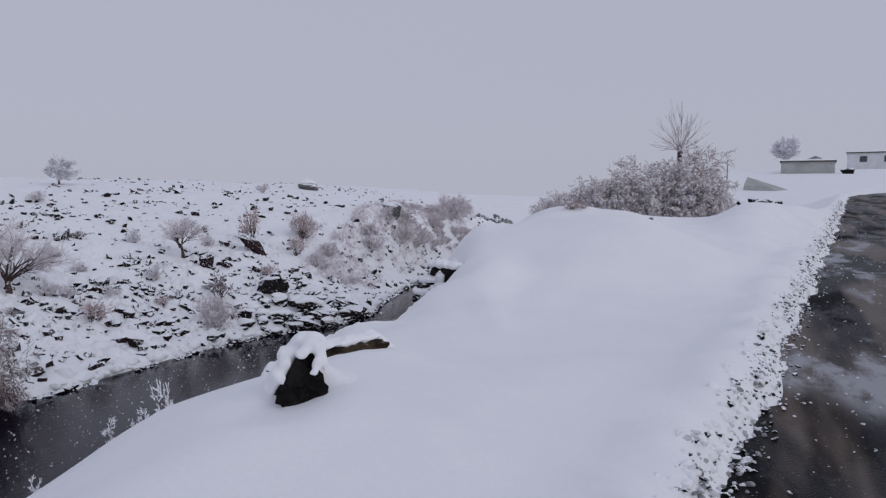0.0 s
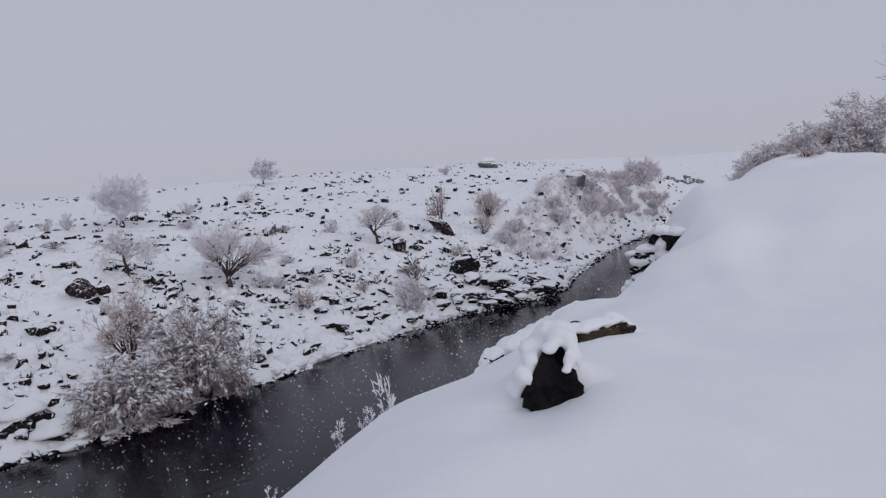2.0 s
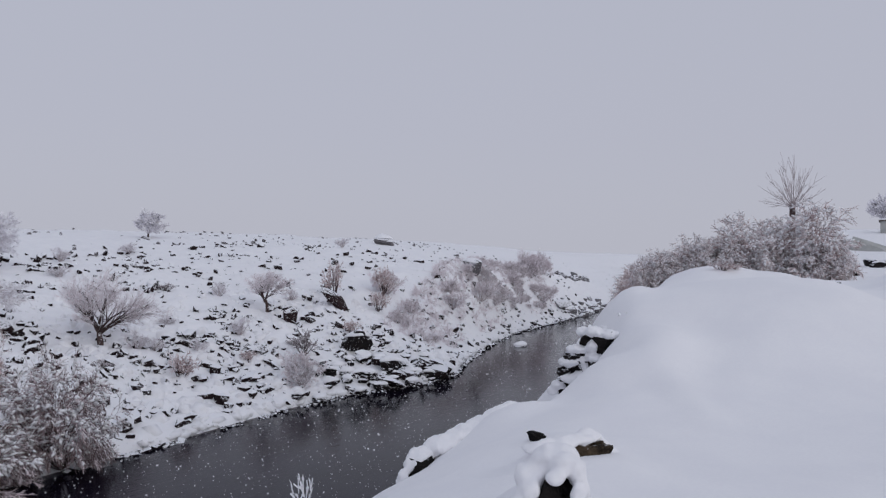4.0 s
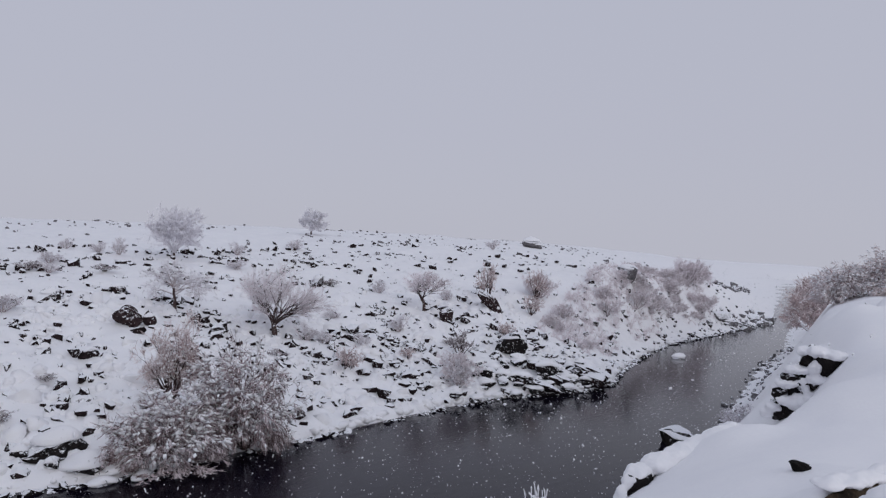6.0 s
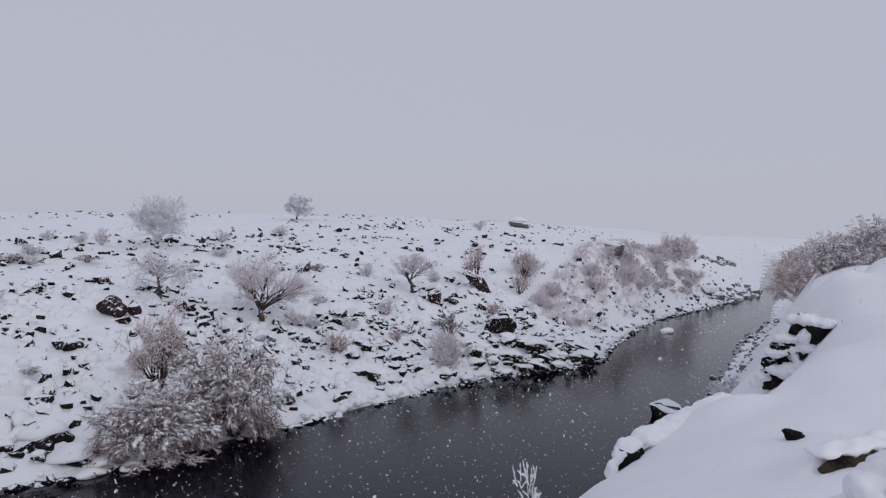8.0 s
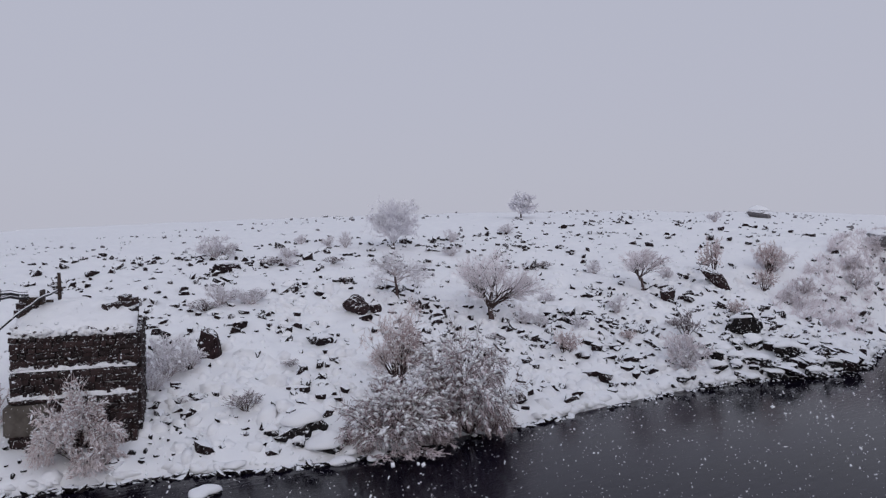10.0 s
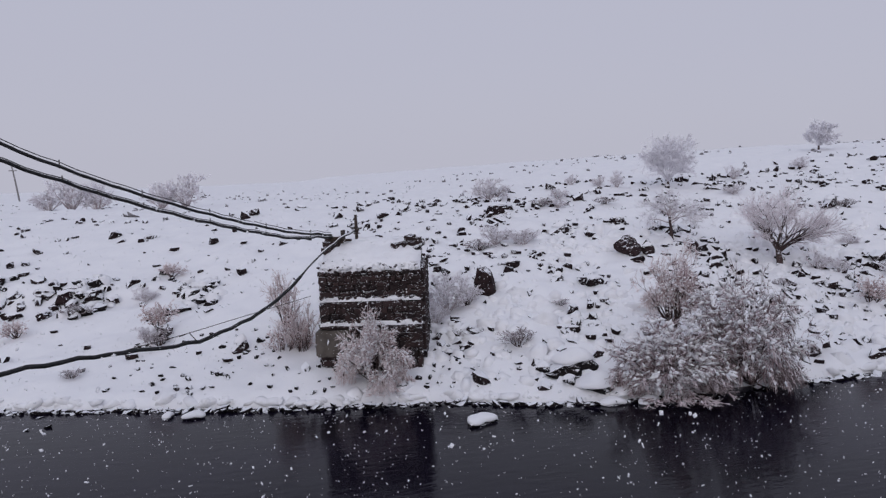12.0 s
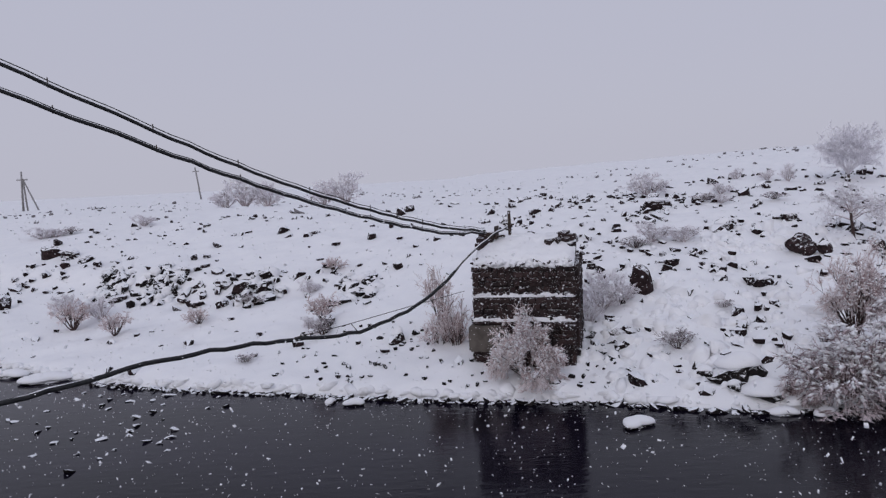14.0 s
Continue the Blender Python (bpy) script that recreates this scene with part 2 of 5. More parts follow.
def ground(x, y):
    """Height of the snow surface with its lumps and drifts."""
    x, y = np.asarray(x, float), np.asarray(y, float)
    z = land(x, y)
    fs, ns = curve(x, FAR_SHORE), curve(x, NEAR_SHORE)
    far = ramp(y - fs, 0.0, 1.2)
    lump = 0.11 * wave(x, y, 1.1, 3) + (0.05 + 0.05 * ramp(x, 1.5, 5.0)) * wave(x, y, 0.55, 4) + 0.16 * wave(x, y, 3.1, 5) + 0.25 * ramp(y - fs, 20, 50) * wave(x, y, 9, 6)
    re = road_edge(x)
    near = ramp(ns - y, 0.3, 2.0) * ramp(y, re + 0.3, re + 1.5)
    drift = 0.05 * wave(x, y, 2.6, 7) + 0.02 * wave(x, y, 0.9, 8)
    slope = ramp(y, curve(x, BANK_EDGE) + 0.2, curve(x, BANK_EDGE) + 1.2) * ramp(ns - y, 0.0, 0.6)
    berm = np.exp(-((y - re - 0.30) / 0.28) ** 2) * (0.10 + 0.07 * wave(x, y, 0.35, 9) + 0.05 * wave(x, y, 0.16, 10))
    mound = 0.0
    for mx, my, mh, ma, mb, mt in MOUNDS:
        c, s = math.cos(mt), math.sin(mt)
        du, dv = (x - mx) * c + (y - my) * s, (y - my) * c - (x - mx) * s
        mound = mound + mh * np.exp(-((du / ma) ** 2 + (dv / mb) ** 2) ** 1.6)
    return z + far * lump + near * drift + berm + slope * 0.18 * wave(x, y, 0.9, 11) + mound


def mesh_from(name, verts, faces, mats, smooth=True, index=None):
    me = bpy.data.meshes.new(name)
    me.from_pydata([tuple(v) for v in verts], [], [tuple(f) for f in faces])
    for m in (mats if isinstance(mats, (list, tuple)) else [mats]):
        me.materials.append(m)
    if smooth:
        me.polygons.foreach_set("use_smooth", [True] * len(me.polygons))
    if index is not None:
        me.polygons.foreach_set("material_index", index)
    me.update()
    return me


def grid_mesh(name, xs, ys, zz, mat):
    nx, ny = len(xs), len(ys)
    gx, gy = np.meshgrid(xs, ys)
    verts = np.stack([gx.ravel(), gy.ravel(), zz.ravel()], 1)
    i, j = np.meshgrid(np.arange(nx - 1), np.arange(ny - 1))
    a = (j * nx + i).ravel()
    faces = np.stack([a, a + 1, a + 1 + nx, a + nx], 1)
    return mesh_from(name, verts.tolist(), faces.tolist(), mat)


def steps(knots):
    """Coordinates whose spacing changes from knot to knot: (from, spacing)."""
    out = [knots[0][0]]
    for (a, d), (b, e) in zip(knots, knots[1:]):
        n = max(1, int(round((b - a) / (0.5 * (d + e)))))
        g = (np.arange(1, n + 1) / n)
        w = d * g + 0.5 * (e - d) * g * g
        out += list(a + (b - a) * w / w[-1])
    return np.array(out)


# ---------------------------------------------------------------- ground, river, road
gx = steps([(-600, 60), (-60, 2.5), (-22, 0.4), (-6, 0.2), (-2, 0.13), (15, 0.13), (26, 0.25), (60, 0.4), (110, 2), (700, 70)])
gy = steps([(-500, 60), (-40, 2), (-9, 0.3), (-5.5, 0.14), (3.2, 0.12), (8, 0.3), (16, 0.4), (17.5, 0.18), (29, 0.2), (40, 0.4), (75, 1.0), (150, 5), (700, 70)])
GX, GY = np.meshgrid(gx, gy)
tagged(new("ground", grid_mesh("ground", gx, gy, ground(GX, GY), SNOW)), "deep white snow covering both river banks and the plain", "snowy ground", kind="structure")

wx, wy = np.linspace(-300, 400, 60), np.linspace(-10, 160, 30)
tagged(new("water", grid_mesh("water", wx, wy, np.zeros((30, 60)), WATER)), "dark smooth river water between snowy banks", "river", kind="structure")

rx = steps([(-120, 4), (-5, 0.3), (20, 0.3), (60, 0.8), (100, 1)])
rt = np.linspace(0, 1, 24)
RX = np.tile(rx, (24, 1))
RY = road_edge(RX) - ROAD_WIDTH * rt[:, None] + 0.1 * (1 - rt[:, None])
RZ = road_level(RX) + 0.012 * wave(RX, RY, 0.5, 21) + 0.02 * np.sin(rt[:, None] * math.pi)
nx, ny = len(rx), 24
ia, ja = np.meshgrid(np.arange(nx - 1), np.arange(ny - 1))
ra = (ja * nx + ia).ravel()
tagged(new("road", mesh_from("road", np.stack([RX.ravel(), RY.ravel(), RZ.ravel()], 1).tolist(), np.stack([ra + nx, ra + nx + 1, ra + 1, ra], 1).tolist(), ROAD)),
       "wet dark road with brown slush and ice", "road", kind="structure")

# ---------------------------------------------------------------- more materials
def bark_material():
    k = Mat("bark", rough=0.9, spec=0.2)
    col = k.mix(k.ramp(k.noise(25, 4), 0.3, 0.7), (0.042, 0.028, 0.028), (0.11, 0.075, 0.070))
    cover = k.math("ADD", k.up(), k.math("MULTIPLY", k.math("SUBTRACT", k.noise(11, 3), 0.5), 1.2))
    return k.done(k.mix(k.ramp(cover, 0.55, 0.8), col, (0.85, 0.86, 0.9)), k.noise(60, 3), 0.4, 0.01)


def frost_material(name, wood, rime, lo, hi, share=0.4):
    """Thin twigs under hoar frost: wood that shows below, rime on top."""
    k = Mat(name, rough=0.9, spec=0.15)
    tone = k.mix(k.random(island=True), wood, tuple((1 - share) * a + share * b for a, b in zip(wood, rime)))
    cover = k.math("ADD", k.up(), k.math("MULTIPLY", k.math("SUBTRACT", k.noise(5, 4), 0.5), 1.5))
    return k.done(k.mix(k.ramp(cover, lo, hi), tone, rime))


def plain_material(name, a, b, scale, rough, metal=0.0, bump=0.3):
    k = Mat(name, rough=rough, metal=metal)
    n = k.noise(scale, 5)
    return k.done(k.mix(k.ramp(n, 0.3, 0.7), a, b), k.noise(scale * 4, 4), bump, 0.02)


def stone_material():
    k = Mat("masonry_stone", rough=0.9, spec=0.2)
    tone = k.mix(k.random(), (0.013, 0.0085, 0.009), (0.058, 0.035, 0.034))
    tone = k.mix(k.ramp(k.noise(14, 4), 0.35, 0.7, 0, 0.7), tone, (0.045, 0.036, 0.036))
    cover = k.math("ADD", k.math("MULTIPLY", k.up(), 0.55), k.math("MULTIPLY", k.math("SUBTRACT", k.noise(17, 5, 0.7), 0.5), 4.2))
    return k.done(k.mix(k.ramp(cover, 0.56, 0.74), tone, (0.86, 0.87, 0.91)), k.noise(30, 4), 0.6, 0.02)


BARK = bark_material()
# limb colour under rime, paled further for the look of mist
BARK_MISTY = frost_material("rime_mist_limbs", (0.30, 0.24, 0.245), (0.84, 0.80, 0.82), -0.3, 0.8)
FROST = frost_material("frosted_twigs", (0.090, 0.060, 0.062), (0.80, 0.755, 0.785), 0.0, 1.0)
FROST_RED = frost_material("frosted_reddish_twigs", (0.34, 0.218, 0.205), (0.87, 0.80, 0.81), -0.6, 0.85)
FROST_DARK = frost_material("willow_twigs", (0.115, 0.060, 0.060), (0.88, 0.775, 0.80), 0.0, 1.0, 0.25)
# pinkish rime; its wood colour is also lightened to imitate mist
FROST_PINK = frost_material("rime_pink_haze_twigs", (0.56, 0.49, 0.50), (0.86, 0.81, 0.84), -0.9, 0.6)
# distance haze painted into the twig colour of the farthest trees
FROST_HAZE = frost_material("far_haze_twigs", (0.64, 0.61, 0.65), (0.87, 0.86, 0.90), -0.9, 0.5)
# real rime, with the wood lifted towards white to paint in haze
FROST_PALE = frost_material("rime_pale_haze_twigs", (0.52, 0.47, 0.49), (0.86, 0.84, 0.88), -0.9, 0.5)
ROCK_BROWN = rock_material("red_brown_boulder", (0.017, 0.011, 0.012), (0.048, 0.030, 0.031), 0.70, 0.9)
ROCK_BLACK = rock_material("black_wet_rock", (0.006, 0.005, 0.0055), (0.020, 0.016, 0.016), 0.55, 0.8, rough=0.7)
ROCK_MOSS = rock_material("mossy_brown_rock", (0.012, 0.009, 0.007), (0.060, 0.044, 0.030), 0.98, 1.2)
ROCK_BARE = rock_material("bare_black_rock", (0.004, 0.0035, 0.0037), (0.013, 0.011, 0.011), 1.05, 1.25, rough=0.65)
# dark stone painted pale grey as if seen through haze, snow on top
ROCK_HAZED = rock_material("haze_grey_stone", (0.10, 0.095, 0.10), (0.22, 0.21, 0.22), 0.35, 0.7)
STONE = stone_material()
MORTAR = plain_material("mortar_core", (0.014, 0.010, 0.010), (0.036, 0.025, 0.025), 9, 0.95)
CONCRETE = plain_material("stained_concrete", (0.085, 0.073, 0.064), (0.15, 0.13, 0.115), 3, 0.9)
RUBBER = plain_material("black_cable_sheath", (0.010, 0.010, 0.012), (0.03, 0.03, 0.032), 12, 0.6)
STEEL = plain_material("rusty_dark_steel", (0.03, 0.024, 0.022), (0.075, 0.05, 0.04), 18, 0.7, 0.3)
# snow greyed to put the rim's fine shadows into its colour
SHADED_SNOW = plain_material("rim_shaded_snow", (0.55, 0.55, 0.59), (0.86, 0.86, 0.90), 9, 0.8)
# dirty slush, toned darker to stand in for the rim's dark voids too
SLUSH = plain_material("dirty_slush", (0.13, 0.125, 0.13), (0.55, 0.55, 0.58), 14, 0.6)
WOOD_GREY = plain_material("weathered_grey_wood", (0.20, 0.19, 0.19), (0.30, 0.29, 0.29), 8, 0.9)
PLASTER = plain_material("grey_plaster", (0.36, 0.37, 0.36), (0.46, 0.46, 0.45), 1.2, 0.9)
PLASTER_WHITE = plain_material("whitewashed_wall", (0.62, 0.63, 0.65), (0.72, 0.72, 0.74), 1.2, 0.9)
DARK_GLASS = plain_material("dark_window_glass", (0.06, 0.065, 0.075), (0.09, 0.095, 0.1), 2, 0.15, 0.0, 0.0)


# ---------------------------------------------------------------- mesh helpers
def empty(name, x, y, z, label, category, group="", kind="", turn=0.0):
    ob = new(name)
    ob.matrix_basis = pose(x, y, z, 0, 0, turn)
    ob.empty_display_size = 0.2
    return tagged(ob, label, category, group, kind)


def child(name, me, parent, label=""):
    ob = new(name, me)
    ob.parent = parent
    return tagged(ob, label)


def tubes(lines, sides, caps=True):
    """Vertices and faces of tapered tubes; a line is (points, radii)."""
    verts, faces, base = [], [], 0
    ang = 2 * math.pi * np.arange(sides) / sides
    by_count = {}
    for pts, rad in lines:
        by_count.setdefault(len(pts), []).append((pts, rad))
    for n, group in by_count.items():
        p = np.array([g[0] for g in group], float)
        r = np.array([g[1] for g in group], float)
        d = p[:, -1] - p[:, 0]
        d /= np.linalg.norm(d, axis=1)[:, None] + 1e-9
        ref = np.where((np.abs(d[:, 2]) < 0.9)[:, None], (0.3, 0.2, 0.93), (1.0, 0.1, 0.0))
        a = np.cross(d, ref)
        a /= np.linalg.norm(a, axis=1)[:, None] + 1e-9
        b = np.cross(d, a)
        ring = np.cos(ang)[None, :, None] * a[:, None, :] + np.sin(ang)[None, :, None] * b[:, None, :]
        v = p[:, :, None, :] + r[:, :, None, None] * ring[:, None, :, :]
        verts.extend(v.reshape(-1, 3).tolist())
        m = len(group)
        start = base + np.arange(m)[:, None, None] * n * sides
        i, j = np.meshgrid(np.arange(n - 1), np.arange(sides), indexing="ij")
        k = (j + 1) % sides
        quad = np.stack([start + i * sides + j, start + i * sides + k, start + (i + 1) * sides + k, start + (i + 1) * sides + j], -1)
        faces.extend(quad.reshape(-1, 4).tolist())
        if caps:
            foot = base + np.arange(m)[:, None] * n * sides
            faces.extend((foot + np.arange(sides)[::-1]).tolist())
            faces.extend((foot + (n - 1) * sides + np.arange(sides)).tolist())
        base += m * n * sides
    return verts, faces


OCTA = np.array([(1, 0, 0), (-1, 0, 0), (0, 1, 0), (0, -1, 0), (0, 0, 1), (0, 0, -1)], float)
OCTA_F = [(0, 2, 4), (2, 1, 4), (1, 3, 4), (3, 0, 4), (2, 0, 5), (1, 2, 5), (3, 1, 5), (0, 3, 5)]


def blobs(items):
    """Small lumps: (centre, axes as three vectors)."""
    c = np.array([i[0] for i in items])
    ax = np.array([i[1] for i in items])
    v = c[:, None, :] + np.einsum("ij,mjk->mik", OCTA, ax)
    f = np.arange(len(items))[:, None, None] * 6 + np.array(OCTA_F)[None]
    return v.reshape(-1, 3).tolist(), f.reshape(-1, 3).tolist()


def unit(v):
    return v / (math.sqrt(v[0] * v[0] + v[1] * v[1] + v[2] * v[2]) + 1e-9)


def grow(rng, out, p, d, length, r, depth, plan):
    """One limb and its offshoots. plan, per depth: (segments, offshoots, length share, spread, lift, crook)."""
    seg, kids, share, spread, lift, crook = plan[depth]
    pts, rad, dirs = [p], [r], []
    for i in range(seg):
        d = unit(d + rng.normal(0, crook, 3) + np.array((0, 0, lift)) / seg)
        p = p + d * length / seg
        pts.append(p)
        rad.append(r * (1 - 0.75 * (i + 1) / seg))
        dirs.append(d)
    out[depth].append((np.array(pts), rad))
    if depth + 1 >= len(plan):
        return
    for _ in range(kids):
        t = rng.uniform(0.3, 1.0) * seg
        i = min(int(t), seg - 1)
        q = pts[i] + (pts[i + 1] - pts[i]) * (t - i)
        side = unit(rng.normal(0, 1, 3))
        nd = unit(dirs[i] + side * spread * rng.uniform(0.6, 1.2))
        grow(rng, out, q, nd, length * share * rng.uniform(0.7, 1.2), max(rad[i] * 0.5, 0.004), depth + 1, plan)


def plant(name, kind, seed, label, category, frost, plan, stems, radius, height, trunk=0.0, trunk_r=0.05, fan=0.9, snow=400, lump=0.05, thick=0.006, load_from=0.25, group="", limbs=None):
    """A shrub or tree whose stems fan out from its foot or from a trunk: trunk, limbs, frosted twigs and the snow they carry."""
    rng = np.random.default_rng(seed)
    out = [[] for _ in plan]
    top = np.zeros(3)
    trunk_lines = []
    if trunk > 0:
        pts, p, d = [np.zeros(3) + (0, 0, -0.25)], np.zeros(3), np.array((0.0, 0, 1))
        pts.append(p)
        for i in range(4):
            d = unit(d + rng.normal(0, 0.14, 3) * (1, 1, 0))
            p = p + d * trunk / 4
            pts.append(p)
        trunk_lines.append((np.array(pts), list(np.linspace(trunk_r * 1.25, trunk_r * 0.75, 6))))
        top = p
    for i in range(stems):
        az = 2 * math.pi * (i + rng.uniform(-0.4, 0.4)) / stems
        el = rng.uniform(0.12, 1.0) ** 0.8 * fan
        d = np.array((math.cos(az) * math.sin(el), math.sin(az) * math.sin(el), math.cos(el)))
        foot = top + (np.array((math.cos(az), math.sin(az), 0)) * radius * 0.12 * rng.uniform(0, 1) if trunk == 0 else -np.array((0, 0, rng.uniform(0, 0.3) * trunk)))
        reach = math.hypot(radius * math.sin(el), (height - trunk) * math.cos(el)) * rng.uniform(0.8, 1.08)
        grow(rng, out, foot, unit(d), reach, trunk_r * (0.55 if trunk else 0.5), 0, plan)
    ends = np.concatenate([p for lines in out for p, _ in lines])
    wide = np.percentile(np.hypot(ends[:, 0], ends[:, 1]), 96)
    high = np.percentile(ends[:, 2], 99.3)
    fit_xy, fit_z = radius / wide, (height - trunk) / max(high - trunk, 0.1)
    for lines in out:
        for p, _ in lines:
            p[:, :2] *= fit_xy
            p[:, 2] = np.where(p[:, 2] > trunk, trunk + (p[:, 2] - trunk) * fit_z, p[:, 2])
            p[:, 2] = np.maximum(p[:, 2], 0.02 if trunk == 0 else trunk * 0.45)
    root = empty(name, 0, 0, 0, label, category, group)
    thin = []
    for lines in out[2:]:
        thin += [(p, [max(v, thick) for v in r]) for p, r in lines]
    bark = out[0] + out[1]
    if trunk_lines:
        child("trunk", mesh_from("trunk", *tubes(trunk_lines, 7), BARK), root, "dark bare trunk")
    tagged(child("branchwork", mesh_from("branchwork", *tubes(bark, 4, False), limbs or BARK), root, "branching limbs pale with rime and painted mist" if limbs else "dark branching limbs with snow on top"), kind="stuff")
    tagged(child("crown", mesh_from("crown", *tubes(thin, 3, False), frost, smooth=False), root, "fine twigs white with rime"), kind="stuff")
    items = []
    pool = thin + out[1]
    for i in rng.integers(0, len(pool), snow):
        pts, _ = pool[i]
        j = rng.integers(0, len(pts) - 1)
        f = rng.uniform()
        c = pts[j] * (1 - f) + pts[j + 1] * f
        if c[2] < load_from * height * rng.uniform(0.3, 1) or rng.uniform() > 0.25 + 0.75 * (c[2] / height) ** 0.7:
            continue
        along = unit((pts[j + 1] - pts[j]) * (1, 1, 0.5)) * lump * rng.uniform(0.8, 2.2)
        side = unit(np.cross(along, (0, 0, 1))) * lump * rng.uniform(0.5, 0.9)
        items.append((c + (0, 0, lump * 0.4), np.array((along, side, np.array((0, 0, lump * rng.uniform(0.4, 0.8)))))))
    tagged(child("snow_load", mesh_from("snow_load", *blobs(items), SNOW), root, "clumps of fresh snow on the twigs"), kind="stuff")
    return root


def put(ob, x, y, size=1.0, turn=0.0, tall=1.0, z=None, sink=0.04):
    """The pose of a thing that stands on the snow."""
    h = float(ground(x, y)) if z is None else z
    return pose(x, y, h - sink, 0, 0, turn) @ Matrix.Diagonal((size, size, size * tall, 1))


def stone_shape(seed, cuts=9, level=2, rough=0.07):
    """A broken boulder 1 m across: a ball cut by planes, then made uneven. Returns vertices and faces."""
    rng = np.random.default_rng(seed)
    bm = bmesh.new()
    bmesh.ops.create_icosphere(bm, subdivisions=level, radius=0.62)
    v = np.array([p.co[:] for p in bm.verts])
    f = [[p.index for p in q.verts] for q in bm.faces]
    bm.free()
    shift = rng.uniform(-50, 50, 3)
    swell = np.array([0.34 * noise.noise(Vector(p * 2.0 + shift)) for p in v])
    v = v * (1 + swell[:, None])
    for _ in range(cuts):
        n = unit(rng.normal(0, 1, 3))
        k = rng.uniform(0.22, 0.46)
        over = v @ n - k
        v = v - np.clip(over, 0, None)[:, None] * n * 0.92
    fine = np.array([noise.noise(Vector(p * 7.0 - shift)) for p in v])
    v = v * (1 + 0.12 * fine[:, None] + rough * rng.normal(0, 0.5, (len(v), 1)))
    lo, hi = v.min(0), v.max(0)
    return (v - (lo + hi) / 2) / (hi - lo), f


def jagged_shape(seed, level=4):
    """A rough broken rock 1 m across, with ledges and hollows."""
    v, f = stone_shape(seed, 6, level, 0.012)
    rng = np.random.default_rng(seed)
    shift = rng.uniform(-50, 50, 3)
    crag = np.array([0.30 * (0.5 - abs(noise.noise(Vector(p * 3.2 + shift)))) + 0.20 * (0.5 - abs(noise.noise(Vector(p * 7.5 - shift)))) + 0.08 * noise.noise(Vector(p * 17 + shift)) for p in v])
    v = v * (0.85 + crag[:, None])
    lo, hi = v.min(0), v.max(0)
    return (v - (lo + hi) / 2) / (hi - lo), f


ROCK_SHAPES = [stone_shape(100 + i, 8, 3, 0.025) for i in range(8)]
PEBBLE_SHAPES = [stone_shape(200 + i, 7, 1, 0.30) for i in range(10)]


def turned(v, rz, size, lean=0.0):
    c, s = math.cos(rz), math.sin(rz)
    a, b = math.cos(lean), math.sin(lean)
    w = np.asarray(v) * np.asarray(size)
    w = w @ np.array(((a, 0, -b), (0, 1, 0), (b, 0, a)))
    return w @ np.array(((c, s, 0), (-s, c, 0), (0, 0, 1)))


def drape(v, thick, rng, reach=0.92, n=10, m=28, low=0.5):
    """A cushion of snow with a rounded rim that lies on the top of a rock."""
    v = np.asarray(v)
    hi, lo = v[:, 2].max(), v[:, 2].min()
    upper = v[v[:, 2] > lo + (hi - lo) * low]
    cx, cy = upper[:, 0].mean(), upper[:, 1].mean()
    rel = upper[:, :2] - (cx, cy)
    ang, rad = np.arctan2(rel[:, 1], rel[:, 0]), np.hypot(rel[:, 0], rel[:, 1])
    th = 2 * math.pi * np.arange(m) / m
    edge = np.array([max((rad * np.clip(np.cos(ang - t), 0, 1) ** 2).max(), 0.3 * rad.max()) for t in th])
    for _ in range(2):
        edge = 0.25 * np.roll(edge, 1) + 0.5 * edge + 0.25 * np.roll(edge, -1)
    edge = edge * reach * (1 + 0.05 * np.sin(3 * th + rng.uniform(0, 6)))
    s2 = 2 * (0.22 * rad.max()) ** 2
    top_layer = [(q, 1) for q in np.linspace(0, 1, n) ** 0.7] + [(1.01, 0.0), (0.93, -0.4), (0.5, -0.7)]
    verts, faces = [], []
    for j in range(m):
        for q, side in top_layer:
            x, y = cx + edge[j] * q * math.cos(th[j]), cy + edge[j] * q * math.sin(th[j])
            w = np.exp(-((upper[:, 0] - x) ** 2 + (upper[:, 1] - y) ** 2) / s2) * np.exp((upper[:, 2] - hi) / (0.3 * (hi - lo)))
            h = (w * upper[:, 2]).sum() / (w.sum() + 1e-12) if w.sum() > 1e-9 else lo + (hi - lo) * low
            if side == 1:
                z = h + thick * (0.25 + 0.75 * max(0.0, 1 - q**2.6) ** 0.5) + 0.06 * thick * math.sin(5 * x / edge.max() + 3 * y / edge.max())
            else:
                z = h + thick * side * 0.5
            verts.append((x, y, z))
    k = len(top_layer)
    for j in range(m):
        j2 = (j + 1) % m
        for i in range(k - 1):
            faces.append((j * k + i, j * k + i + 1, j2 * k + i + 1, j2 * k + i))
    return verts, faces


JAGGED_SHAPES = [jagged_shape(300 + i, 4 if i < 2 else 3) for i in range(8)]
FINE_SHAPES = [stone_shape(420 + i, 2, 2, 0.05) for i in range(6)]
SOFT_SHAPES = [stone_shape(400 + i, 3, 1, 0.10) for i in range(8)]


